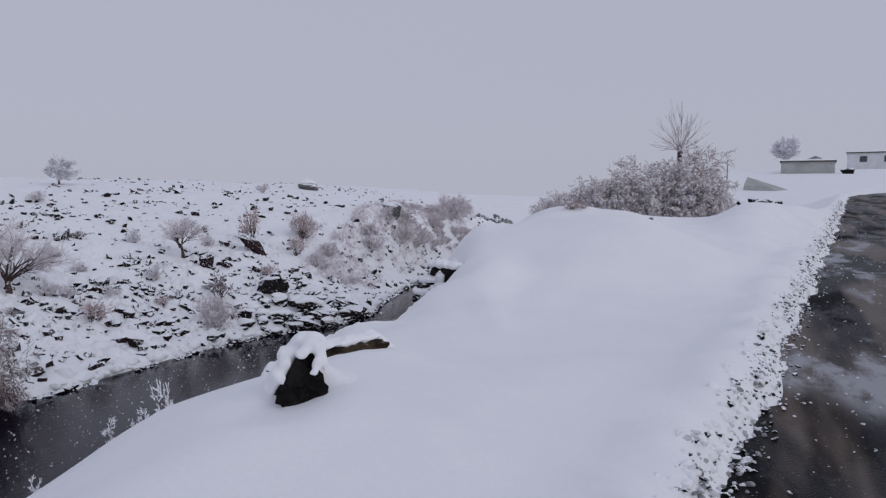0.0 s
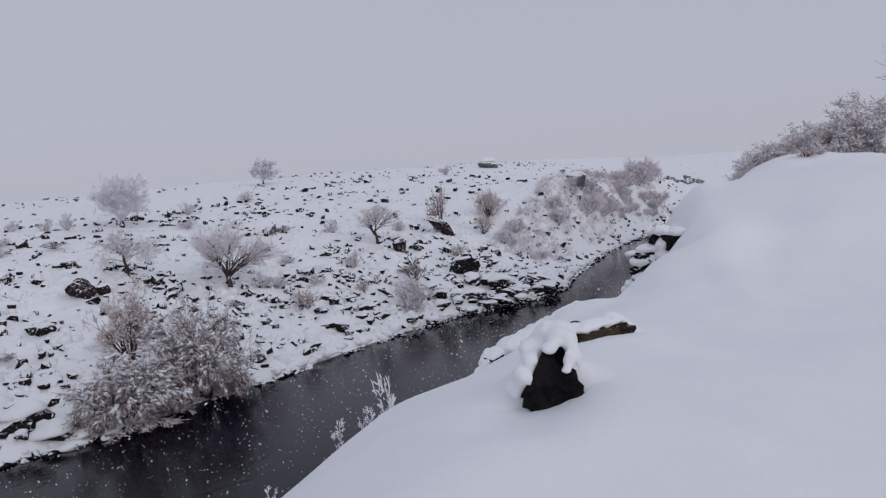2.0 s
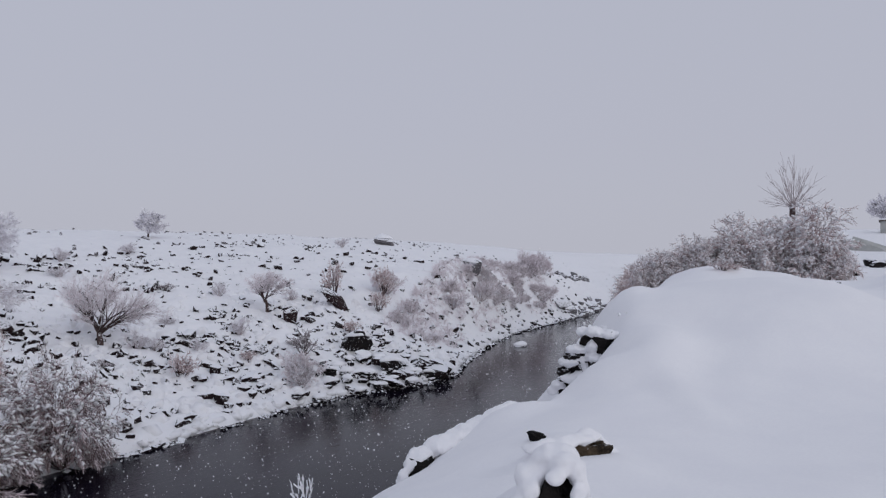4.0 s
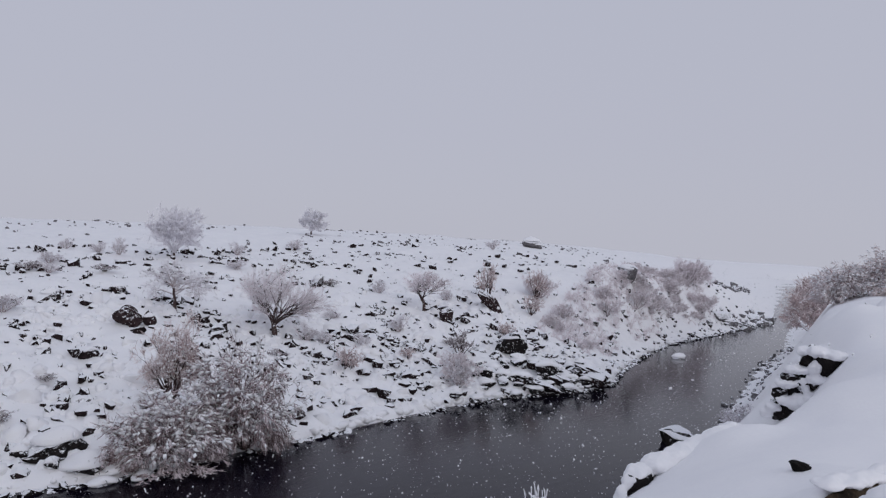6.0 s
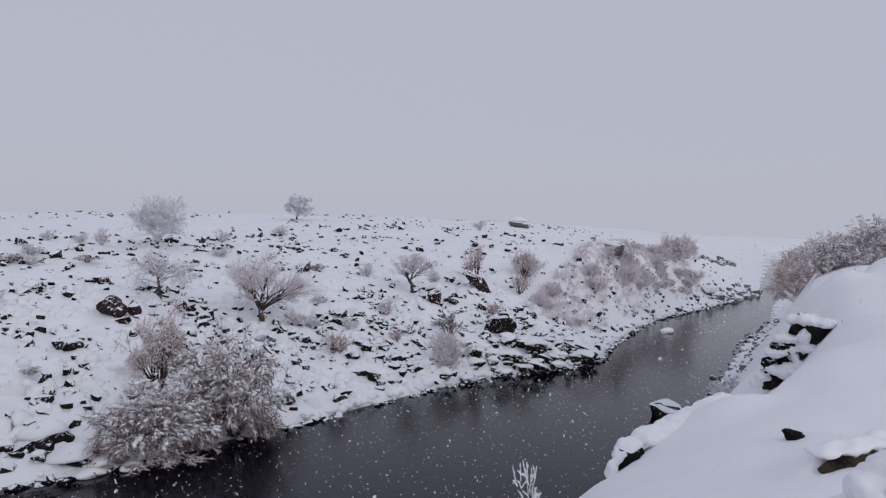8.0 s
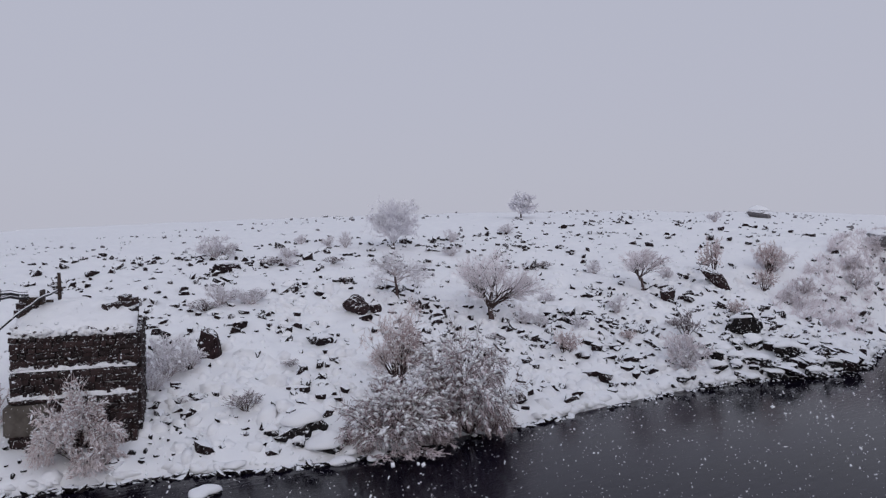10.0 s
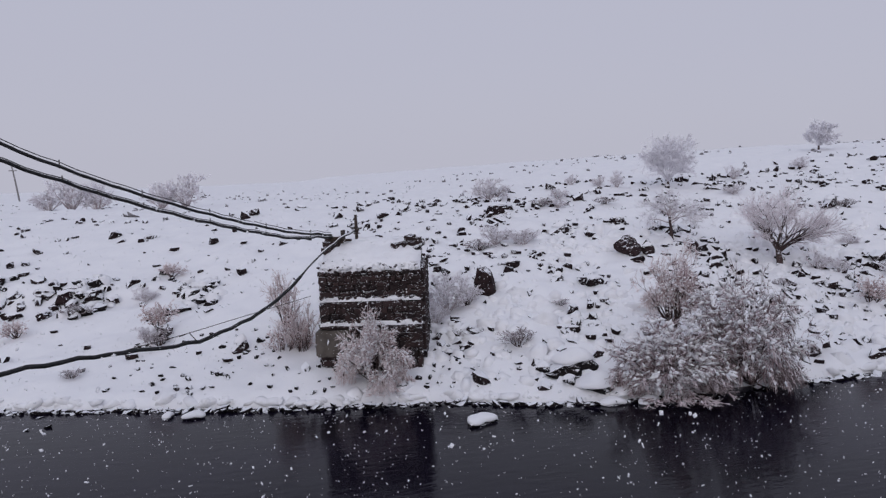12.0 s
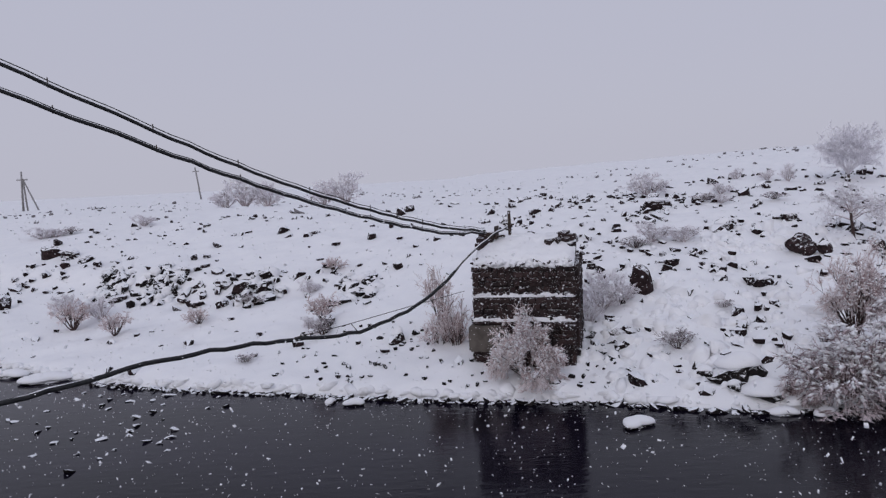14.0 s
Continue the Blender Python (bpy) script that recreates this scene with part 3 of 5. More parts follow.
def boulder(name, x, y, size, turn, shape, mat, label, group="", cap=0.0, lean=0.0, sunk=0.3, z=None, category="boulder", reach=0.92, low=0.55, shapes=None, cut=None):
    """A boulder half sunk in the snow, with a cushion of snow where it carries one."""
    rng = np.random.default_rng(int(abs(x * 131 + y * 17)) + shape)
    sv, sf = (shapes or ROCK_SHAPES)[shape % 8]
    v = turned(sv, radians(turn), size, radians(lean))
    h = (float(ground(x, y)) if z is None else z)
    root = empty(name, x, y, h, label, category, group)
    v = v + (0, 0, -v[:, 2].min() - (v[:, 2].max() - v[:, 2].min()) * sunk)
    if cut:
        v = v - np.clip(v @ np.array(cut[:3]) - cut[3], 0, None)[:, None] * np.array(cut[:3])
    child("rock", mesh_from("rock", v.tolist(), sf, mat, smooth=False), root)
    if cap:
        child("snow_cap", mesh_from("snow_cap", *drape(v, cap, rng, reach, low=low), SNOW), root, "rounded cap of fresh snow")
    return root


SNOW_LUMPS = bpy.data.textures.new("snow_lumps", "CLOUDS")
SNOW_LUMPS.noise_scale, SNOW_LUMPS.noise_depth = 0.10, 1


def hood(parent, lumps, label, voxel=0.022):
    """Snow piled over a rock, in the parent's space: lumps of (x, y, z, rx, ry, rz) melted into one."""
    bm = bmesh.new()
    for x, y, z, rx, ry, rz in lumps:
        made = bmesh.ops.create_icosphere(bm, subdivisions=3, radius=1.0)
        for v in made["verts"]:
            v.co = (x + v.co.x * rx, y + v.co.y * ry, z + v.co.z * rz)
    me = bpy.data.meshes.new("snow_hood")
    bm.to_mesh(me)
    bm.free()
    me.materials.append(SNOW)
    ob = child("snow_hood", me, parent, label)
    melt = ob.modifiers.new("melt", "REMESH")
    melt.mode, melt.voxel_size, melt.use_smooth_shade = "VOXEL", voxel, True
    soft = ob.modifiers.new("soften", "SMOOTH")
    soft.factor, soft.iterations = 0.6, 8
    lumpy = ob.modifiers.new("lumpy", "DISPLACE")
    lumpy.texture, lumpy.texture_coords, lumpy.strength, lumpy.mid_level = SNOW_LUMPS, "GLOBAL", 0.06, 0.5
    return ob


def drift(parent, x0, x1, y0, y1, rise, label, step=0.02):
    """Snow banked up against a rock: the ground raised by rise(x, y), in world metres, and sunk at its border."""
    base = parent.matrix_basis.translation
    xs, ys = np.arange(x0, x1 + step / 2, step), np.arange(y0, y1 + step / 2, step)
    px, py = np.meshgrid(xs, ys)
    rim = np.minimum.reduce([px - x0, x1 - px, py - y0, y1 - py])
    up = rise(px, py)
    pz = ground(px, py) + up - 0.007 * np.exp(-np.clip(up, 0, None) / 0.010) - 0.05 * (1 - ramp(rim, 0.0, 0.15))
    return child("snow_drift", grid_mesh("snow_drift", xs - base.x, ys - base.y, pz - base.z, SNOW), parent, label)


def heap(name, spots, mat, label, category, seed, shapes=None, smooth=False):
    """Many small stones as one mesh: rows of (x, y, z, size, flatness)."""
    shapes = shapes or PEBBLE_SHAPES
    rng = np.random.default_rng(seed)
    verts, faces = [], []
    for x, y, z, s, flat in spots:
        sv, sf = shapes[rng.integers(0, len(shapes))]
        w = turned(sv, rng.uniform(0, 6.28), (s * rng.uniform(0.8, 1.5), s * rng.uniform(0.6, 1.1), s * flat), rng.uniform(-0.5, 0.5))
        b = len(verts)
        verts.extend((w + (x, y, z)).tolist())
        faces.extend([[i + b for i in f] for f in sf])
    return tagged(new(name, mesh_from(name, verts, faces, mat, smooth=smooth)), label, category, kind="stuff")


def box_mesh(name, x0, x1, y0, y1, z0, z1, mat, bevel=0.02):
    bm = bmesh.new()
    bmesh.ops.create_cube(bm, size=1.0)
    for v in bm.verts:
        v.co = ((x0 + x1) / 2 + v.co.x * (x1 - x0), (y0 + y1) / 2 + v.co.y * (y1 - y0), (z0 + z1) / 2 + v.co.z * (z1 - z0))
    if bevel:
        bmesh.ops.bevel(bm, geom=bm.edges[:], offset=bevel, segments=2, affect="EDGES")
    me = bpy.data.meshes.new(name)
    bm.to_mesh(me)
    bm.free()
    me.materials.append(mat)
    return me


def snow_slab(name, x0, x1, y0, y1, z, thick, seed, nx=14, ny=8, slope=0.0):
    """A layer of snow with a rounded rim and an uneven top, on a flat support."""
    rng = np.random.default_rng(seed)
    verts, faces = [], []
    for j in range(ny + 1):
        for i in range(nx + 1):
            u, v = i / nx, j / ny
            e = min(1, min(u, 1 - u) * nx / 1.6) ** 0.5 * min(1, min(v, 1 - v) * ny / 1.6) ** 0.5
            verts.append((x0 + (x1 - x0) * u + rng.normal(0, 0.006), y0 + (y1 - y0) * v + rng.normal(0, 0.01), z + slope * v + thick * e * rng.uniform(0.65, 1.3)))
    top = len(verts)
    for j in range(ny + 1):
        for i in range(nx + 1):
            verts.append((x0 + (x1 - x0) * i / nx, y0 + (y1 - y0) * j / ny, z + slope * j / ny - 0.004))
    for j in range(ny):
        for i in range(nx):
            a = j * (nx + 1) + i
            faces.append((a, a + 1, a + nx + 2, a + nx + 1))
            faces.append((top + a + nx + 1, top + a + nx + 2, top + a + 1, top + a))
    rim = [i for i in range(nx + 1)] + [j * (nx + 1) + nx for j in range(1, ny + 1)] + [ny * (nx + 1) + i for i in range(nx - 1, -1, -1)] + [j * (nx + 1) for j in range(ny - 1, 0, -1)]
    for a, b in zip(rim, rim[1:] + rim[:1]):
        faces.append((a, top + a, top + b, b))
    return mesh_from(name, verts, faces, SNOW)

# ---------------------------------------------------------------- stone pier of the cable crossing, with post, cables and hose
PIER_TURN = -14.0
PIER_W = 3.17
pier = empty("stone_pier", 0.83, 22.37, 0.55, "stepped rubble-stone pier with snow on its ledges beside the river", "pier", turn=PIER_TURN)
# tiers: front set-out, bottom, top
TIERS = [(0.00, 0.0, 1.42), (0.10, 1.46, 2.17), (0.20, 2.20, 3.10)]
core = child("core", box_mesh("core", 0.05, PIER_W - 0.05, 0.30, 2.7, -0.3, 3.02, MORTAR, 0.0), pier, "dark mortar between the stones")
for i, (back, z0, z1) in enumerate(TIERS):
    child("tier_backing", box_mesh("tier_backing", 0.04, PIER_W - 0.04, back + 0.07, 0.40, z0 - 0.06, z1 - 0.05, MORTAR, 0.0), pier)
child("parapet", box_mesh("parapet", 0.10, PIER_W - 0.10, 1.75, 2.7, 2.9, 3.72, MORTAR, 0.03), pier, "low stone parapet at the back")
child("concrete_footing", box_mesh("concrete_footing", -0.13, 0.95, -0.16, 0.9, 0.48, 1.30, CONCRETE, 0.05), pier, "rough brownish concrete footing")
child("rubble_base", box_mesh("rubble_base", -0.02, 0.95, 0.0, 0.9, -0.35, 0.48, MORTAR, 0.03), pier, "dark rubble below the concrete")
child("snow_ledge", snow_slab("snow_ledge", -0.02, PIER_W, 0.00, 0.16, 1.42, 0.15, 5, 24, 4), pier, "ridge of snow on the lower ledge")
child("snow_ledge", snow_slab("snow_ledge", -0.01, PIER_W - 0.02, 0.09, 0.26, 2.17, 0.12, 6, 24, 4), pier, "ridge of snow on the upper ledge")
child("snow_top", snow_slab("snow_top", 0.0, PIER_W - 0.02, 0.20, 1.85, 3.08, 0.20, 7, 26, 14, slope=0.72), pier, "sloping blanket of snow on the top")
child("snow_back", snow_slab("snow_back", 0.15, PIER_W - 0.45, 1.75, 2.7, 3.72, 0.22, 8, 14, 8), pier, "rounded snow on the parapet")
# the stones, laid in uneven courses
STONE_SHARED = []
rng = np.random.default_rng(40)
for i in range(12):
    v = np.array([(x, y, z) for x in (-0.5, 0.5) for y in (-0.5, 0.5) for z in (-0.5, 0.5)])
    v[:, 0] += rng.uniform(-0.13, 0.13, 8)
    v[:, 2] += rng.uniform(-0.16, 0.16, 8)
    v[:, 1] += rng.uniform(-0.06, 0.06, 8)
    nose = np.array([(rng.uniform(-0.15, 0.15), -0.5 - rng.uniform(0.03, 0.16), rng.uniform(-0.15, 0.15))])
    f = [(0, 4, 8), (4, 5, 8), (5, 1, 8), (1, 0, 8), (4, 6, 7, 5), (6, 2, 3, 7), (2, 0, 1, 3), (1, 5, 7, 3), (0, 2, 6, 4)]
    STONE_SHARED.append(mesh_from("stone", np.vstack([v, nose]).tolist(), f, STONE, smooth=False))
rng = np.random.default_rng(41)


def lay_course(u0, u1, z0, z1, place, widths=(0.11, 0.32)):
    u = u0
    while u < u1 - 0.06:
        w = min(rng.uniform(*widths), u1 - u)
        if u1 - u - w < 0.08:
            w = u1 - u
        ob = new("stone", STONE_SHARED[rng.integers(0, 12)])
        ob.parent = pier
        h = (z1 - z0) * rng.uniform(0.75, 1.2)
        x, y, z, ry = place(u + w / 2, (z0 + z1) / 2)
        ob.matrix_basis = pose(x, y + rng.uniform(-0.045, 0.03), z, rng.uniform(-14, 14), rng.uniform(-11, 11), ry + rng.uniform(-9, 9)) @ Matrix.Diagonal((w * 0.95, 0.26, h * 0.95, 1))
        u += w


for back, z0, z1 in TIERS:
    z = z0
    while z < z1 - 0.09:
        h = min(rng.uniform(0.12, 0.20), z1 - z)
        lay_course(0.9 if 0.42 < z < 1.25 else 0.0, PIER_W, z, z + h, lambda u, zz: (u, back + 0.09, zz, 0))
        z += h
z = 0.3
while z < 3.0:
    h = rng.uniform(0.18, 0.26)
    lay_course(0.30, 2.6, z, z + h, lambda u, zz: (PIER_W - 0.04, u, zz, 90), (0.25, 0.45))
    z += h
for u, v, zz in ((2.35, 1.30, 3.74), (2.60, 1.34, 3.78), (2.86, 1.36, 3.80), (2.98, 1.30, 3.62), (2.78, 1.52, 3.96), (2.99, 1.48, 3.88), (0.10, 1.20, 3.66), (0.30, 1.35, 3.78),
                 (0.12, 1.45, 3.86), (0.34, 1.58, 3.96), (0.14, 1.65, 3.98)):
    ob = new("stone", STONE_SHARED[int(u * 10 + zz * 7) % 12])
    ob.parent = pier
    ob.matrix_basis = pose(u, v, zz, 5, -4, 14 * zz) @ Matrix.Diagonal((0.30, 0.24, 0.17, 1))

rng = np.random.default_rng(43)
crest = [(rng.uniform(0.0, PIER_W - 0.1), 0.18 + 0.55 * rng.uniform() ** 2) for _ in range(120)]
c14, s14 = math.cos(radians(PIER_TURN)), math.sin(radians(PIER_TURN))
rows = [(0.83 + u * c14 - v * s14, 22.37 + u * s14 + v * c14, 0.55 + 3.12 + 0.43 * (v - 0.2) + rng.uniform(0.0, 0.10)) for u, v in crest]
heap("snow_crest", [(x, y, z, rng.uniform(0.08, 0.26), rng.uniform(0.5, 0.8)) for x, y, z in rows[:80]], SNOW, "lumps of snow along the front edge of the pier's top", "snow lumps", 44, SOFT_SHAPES, True)
heap("crest_rubble", [(x, y, z + 0.02, rng.uniform(0.06, 0.16), rng.uniform(0.5, 0.8)) for x, y, z in rows[80:]], STONE, "small broken stones in the snow on the pier's top", "stones", 45)
for u0, u1, v, z in ((0.0, PIER_W, 0.02, 1.46), (0.0, PIER_W, 0.12, 2.21)):
    spots = [(u, v + rng.uniform(-0.03, 0.10), z + rng.uniform(0.0, 0.05)) for u in np.arange(u0, u1, 0.09)]
    heap("ledge_snow", [(0.83 + u * c14 - w * s14, 22.37 + u * s14 + w * c14, 0.55 + h, rng.uniform(0.07, 0.17), rng.uniform(0.5, 0.9)) for u, w, h in spots], SNOW, "uneven lumps of snow along a ledge of the pier", "snow lumps", 46, SOFT_SHAPES, True)

# anchor post and clamp on the pier
post = empty("anchor_post", 2.28, 24.42, 4.42, "short dark steel post standing on the snowy pier", "post")
child("shaft", mesh_from("shaft", *tubes([(np.array(((0, 0, -0.3), (0, 0, 0.4), (-0.01, 0, 0.86))), [0.055, 0.055, 0.05])], 8), STEEL), post)
child("collar", mesh_from("collar", *tubes([(np.array(((0, 0, 0.30), (0, 0, 0.42))), [0.10, 0.10])], 8), STEEL), post)
clamp = empty("cable_clamp", 1.52, 23.75, 4.42, "dark timber and steel block that clamps the cables", "clamp", turn=-20)
child("block", box_mesh("block", -0.18, 0.18, -0.12, 0.12, -0.25, 0.22, STEEL, 0.02), clamp)
child("bracket", box_mesh("bracket", 0.15, 0.55, -0.04, 0.04, 0.05, 0.13, STEEL, 0.01), clamp)
child("bracket", box_mesh("bracket", 0.24, 0.30, -0.18, 0.18, 0.0, 0.42, STEEL, 0.01), clamp)
child("snow_cap", snow_slab("snow_cap", -0.17, 0.17, -0.11, 0.11, 0.22, 0.05, 9, 6, 4), clamp)


def strand(knots, n=60):
    """A smooth line in space through a few (x, y, z) knots, evenly spaced."""
    k = np.array(knots, float)
    run = np.concatenate([[0], np.cumsum(np.linalg.norm(np.diff(k, axis=0), axis=1))])
    s = np.linspace(0, run[-1], n)
    return np.stack([curve(s, list(zip(run, k[:, i]))) for i in range(3)], 1)


def sagging(name, knots, radius, label, category, snow=0.0, mat=RUBBER, n=70, wire=0.0, kink=0.0, thin=0):
    """A hanging cable with the ridge of snow it carries and the thin wire tied along it."""
    pts = strand(knots, n)
    rng = np.random.default_rng(int(radius * 1000) + len(name))
    if kink:
        pts[:, 2] += kink * wave(pts[:, 0] * 3, pts[:, 1] * 3, 1.3, 31)
    root = empty(name, 0, 0, 0, label, category)
    child("sheath", mesh_from("sheath", *tubes([(pts, [radius * 0.5 if i < thin else radius for i in range(n)])], 8), mat), root)
    if snow:
        rad = [radius * snow * (0.6 + 0.5 * float(wave(p[0] * 2.0, p[1] * 2.0, 0.9, 33))) for p in pts]
        child("snow_ridge", mesh_from("snow_ridge", *tubes([(pts + (0, 0, radius * 0.75), [max(r, 0.012) for r in rad])], 6), SNOW), root, "thin ridge of snow along the cable")
    if wire:
        w = pts + (0, 0, radius + wire)
        child("tie_wire", mesh_from("tie_wire", *tubes([(w, [0.010] * n)], 4), RUBBER), root, "thin wire tied above the cable")
        for i in range(3, n - 2, 5):
            c = pts[i]
            child("tie", mesh_from("tie", *tubes([(np.array((c + (0, 0, -radius * 1.3), c + (0, 0, radius + wire + 0.05))), [0.014, 0.012])], 5), STEEL), root)
    return root


sagging("upper_cable", [(1.40, 23.70, 4.72), (0.3, 22.04, 4.94), (-1.28, 20.19, 5.46), (-2.61, 18.64, 6.02), (-4.24, 16.73, 6.81), (-5.55, 15.2, 7.60), (-7.53, 12.88, 8.83), (-11, 8.8, 11.2), (-16, 3.0, 14.8)],
        0.036, "thick black cable with snow sagging over the river", "cable", 0.7, wire=0.05, kink=0.03)
sagging("lower_cable", [(1.42, 23.62, 4.66), (0.1, 21.8, 4.82), (-1.29, 20.18, 5.25), (-2.62, 18.63, 5.78), (-4.25, 16.72, 6.53), (-5.57, 15.18, 7.26), (-7.56, 12.85, 8.37), (-11, 8.8, 10.5), (-16, 3.0, 13.7)],
        0.037, "thick black cable with snow hanging just below another", "cable", 0.7, wire=0.02, kink=0.04)
sagging("water_hose", [(2.20, 24.25, 4.78), (0.85, 22.25, 4.12), (0.24, 21.85, 3.56), (-0.47, 21.1, 3.02), (-1.42, 20.02, 2.67), (-2.14, 19.19, 2.54), (-3.72, 17.33, 2.75), (-5.48, 15.28, 3.0), (-7.9, 12.45, 2.92), (-15, 6.0, 3.4)],
        0.052, "sagging black hose with snow that crosses the river", "hose", 0.4, kink=0.05, thin=9)
sagging("guy_wire", [(0.6, 22.3, 2.96), (-1.41, 20.04, 2.86), (-2.77, 18.45, 2.80), (-3.7, 17.35, 2.80)], 0.010, "thin grey guy wire running beside the hose", "wire", mat=STEEL, n=16)
hanger = empty("hose_hanger", -2.72, 18.50, 2.60, "bent wire loop hanging on the hose", "hanger")
loop = [np.array((0.16 * math.sin(a) * (1 + 0.2 * math.cos(3 * a)), 0.03 * math.cos(2 * a), -0.02 + 0.2 * math.cos(a))) for a in np.linspace(0, 2 * math.pi, 18)]
child("loop", mesh_from("loop", *tubes([(np.array(loop), [0.016] * 18)], 5), STEEL), hanger)
child("tail", mesh_from("tail", *tubes([(np.array(((0.0, 0, 0.18), (0.25, 0, 0.26), (0.4, 0, 0.05))), [0.014] * 3)], 5), STEEL), hanger)

# ---------------------------------------------------------------- trees and shrubs
# per depth: segments, offshoots, length share, spread, lift, crook
BUSHY = [(5, 7, 0.42, 0.75, 0.10, 0.10), (3, 7, 0.45, 0.8, 0.0, 0.12), (2, 4, 0.6, 0.9, -0.05, 0.15), (1, 0, 0, 0, -0.1, 0.15)]
SMALL = [(4, 6, 0.45, 0.75, 0.10, 0.10), (2, 5, 0.5, 0.8, 0.0, 0.12), (2, 2, 0.6, 0.9, -0.05, 0.15), (1, 0, 0, 0, -0.1, 0.15)]
DROOPY = [(5, 9, 0.45, 0.7, -0.35, 0.10), (3, 7, 0.45, 0.75, -0.35, 0.12), (2, 5, 0.6, 0.8, -0.35, 0.15), (1, 0, 0, 0, -0.35, 0.15)]
ORCHARD = [(5, 8, 0.5, 0.55, 0.25, 0.10), (3, 7, 0.5, 0.6, 0.2, 0.12), (2, 5, 0.6, 0.7, 0.1, 0.14), (1, 0, 0, 0, 0.05, 0.14)]
SPARSE = [(4, 5, 0.5, 0.6, 0.2, 0.12), (3, 4, 0.5, 0.7, 0.1, 0.14), (2, 3, 0.6, 0.8, 0.0, 0.15), (2, 0, 0, 0, 0.0, 0.15)]
UMBRELLA = [(4, 8, 0.5, 0.8, -0.25, 0.14), (3, 6, 0.5, 0.9, -0.2, 0.16), (3, 3, 0.55, 0.9, -0.15, 0.16), (2, 0, 0, 0, -0.1, 0.16)]

# the clump of three at the water's edge
big = plant("riverside_willow", "bush", 1, "dense rime-covered willow drooping over the river's edge", "bush", FROST_DARK, DROOPY, 34, 1.75, 1.9, fan=1.35, load_from=0.42, snow=2300, lump=0.085, trunk_r=0.05, group="willows at the water's edge")
big.matrix_basis = put(big, 10.45, 18.6, 1.0, 0, z=0.16)
tall = plant("riverside_willow", "bush", 2, "tall airy willow white with rime behind lower bushes", "bush", FROST_RED, BUSHY, 20, 0.95, 3.3, load_from=0.3, trunk=0.9, trunk_r=0.07, fan=0.75, snow=900, lump=0.04, group="willows at the water's edge")
tall.matrix_basis = put(tall, 11.75, 20.25, 1.0, 0)
side = plant("riverside_willow", "bush", 3, "broad rounded willow under snow at the water's edge", "bush", FROST_DARK, DROOPY, 34, 1.5, 2.95, fan=1.2, load_from=0.35, snow=2200, lump=0.08, trunk_r=0.05, group="willows at the water's edge")
side.matrix_basis = put(side, 13.0, 18.35, 1.0, 0, z=0.14)

# before and behind the pier
front = plant("weeping_shrub", "bush", 4, "snow-laden shrub hanging in front of the stone pier", "shrub", FROST_RED, DROOPY, 24, 1.12, 1.95, fan=1.0, snow=2200, lump=0.042, group="shrubs round the pier")
front.matrix_basis = put(front, 2.35, 21.05, 1.0, 20)
wispy = plant("wispy_shrub", "bush", 5, "thin straggling shrub with frosted reddish shoots", "shrub", FROST_RED, SPARSE, 11, 0.75, 2.2, fan=0.65, snow=160, lump=0.028, group="shrubs round the pier")
wispy.matrix_basis = put(wispy, -0.2, 25.2, 1.0, 0)
tagged(copy_thing(wispy, put(wispy, 0.30, 24.0, 1.25, 70, 0.85, sink=0.75)), "frosted shrub growing behind the pier's corner")
tagged(copy_thing(wispy, put(wispy, -0.3, 24.2, 1.1, 150, 0.75, sink=0.7)), "thin frosted shrub beside the pier's corner")

# single trees of the far bank
fruit = plant("orchard_tree", "tree", 6, "small spreading fruit tree with rime on every twig", "tree", FROST_PINK, ORCHARD, 14, 2.75, 3.15, trunk=0.8, trunk_r=0.13, fan=1.35, snow=1300, lump=0.035)
fruit.matrix_basis = put(fruit, 20.35, 26.9, 1.0, 0)
tree2 = plant("orchard_tree", "tree", 7, "slim young fruit tree with a leaning trunk", "tree", FROST_PINK, ORCHARD, 9, 1.45, 2.3, trunk=0.8, trunk_r=0.09, fan=0.9, snow=250, lump=0.03)
tree2.matrix_basis = put(tree2, 31.4, 27.6, 1.0, 0)
parasol = plant("umbrella_tree", "tree", 8, "small flat-topped tree bowed under snow", "tree", FROST_PALE, UMBRELLA, 14, 1.75, 2.35, trunk=1.3, trunk_r=0.07, fan=1.25, snow=700, lump=0.05, limbs=BARK_MISTY)
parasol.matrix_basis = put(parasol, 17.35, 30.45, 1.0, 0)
haze = plant("poplar_thicket", "tree", 9, "pale thicket of rimed branches with one taller stem", "tree", FROST_HAZE, BUSHY, 24, 1.75, 3.0, trunk=0.5, trunk_r=0.08, fan=0.95, snow=350, lump=0.03, thick=0.011, limbs=FROST_HAZE)
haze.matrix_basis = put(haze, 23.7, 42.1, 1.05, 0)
lone = plant("lone_tree", "tree", 10, "lone rounded tree far off on the plateau's edge", "tree", FROST_HAZE, BUSHY, 24, 1.6, 2.6, trunk=0.5, trunk_r=0.1, fan=1.2, snow=150, lump=0.05, thick=0.016, limbs=FROST_HAZE)
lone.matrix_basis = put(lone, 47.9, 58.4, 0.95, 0)

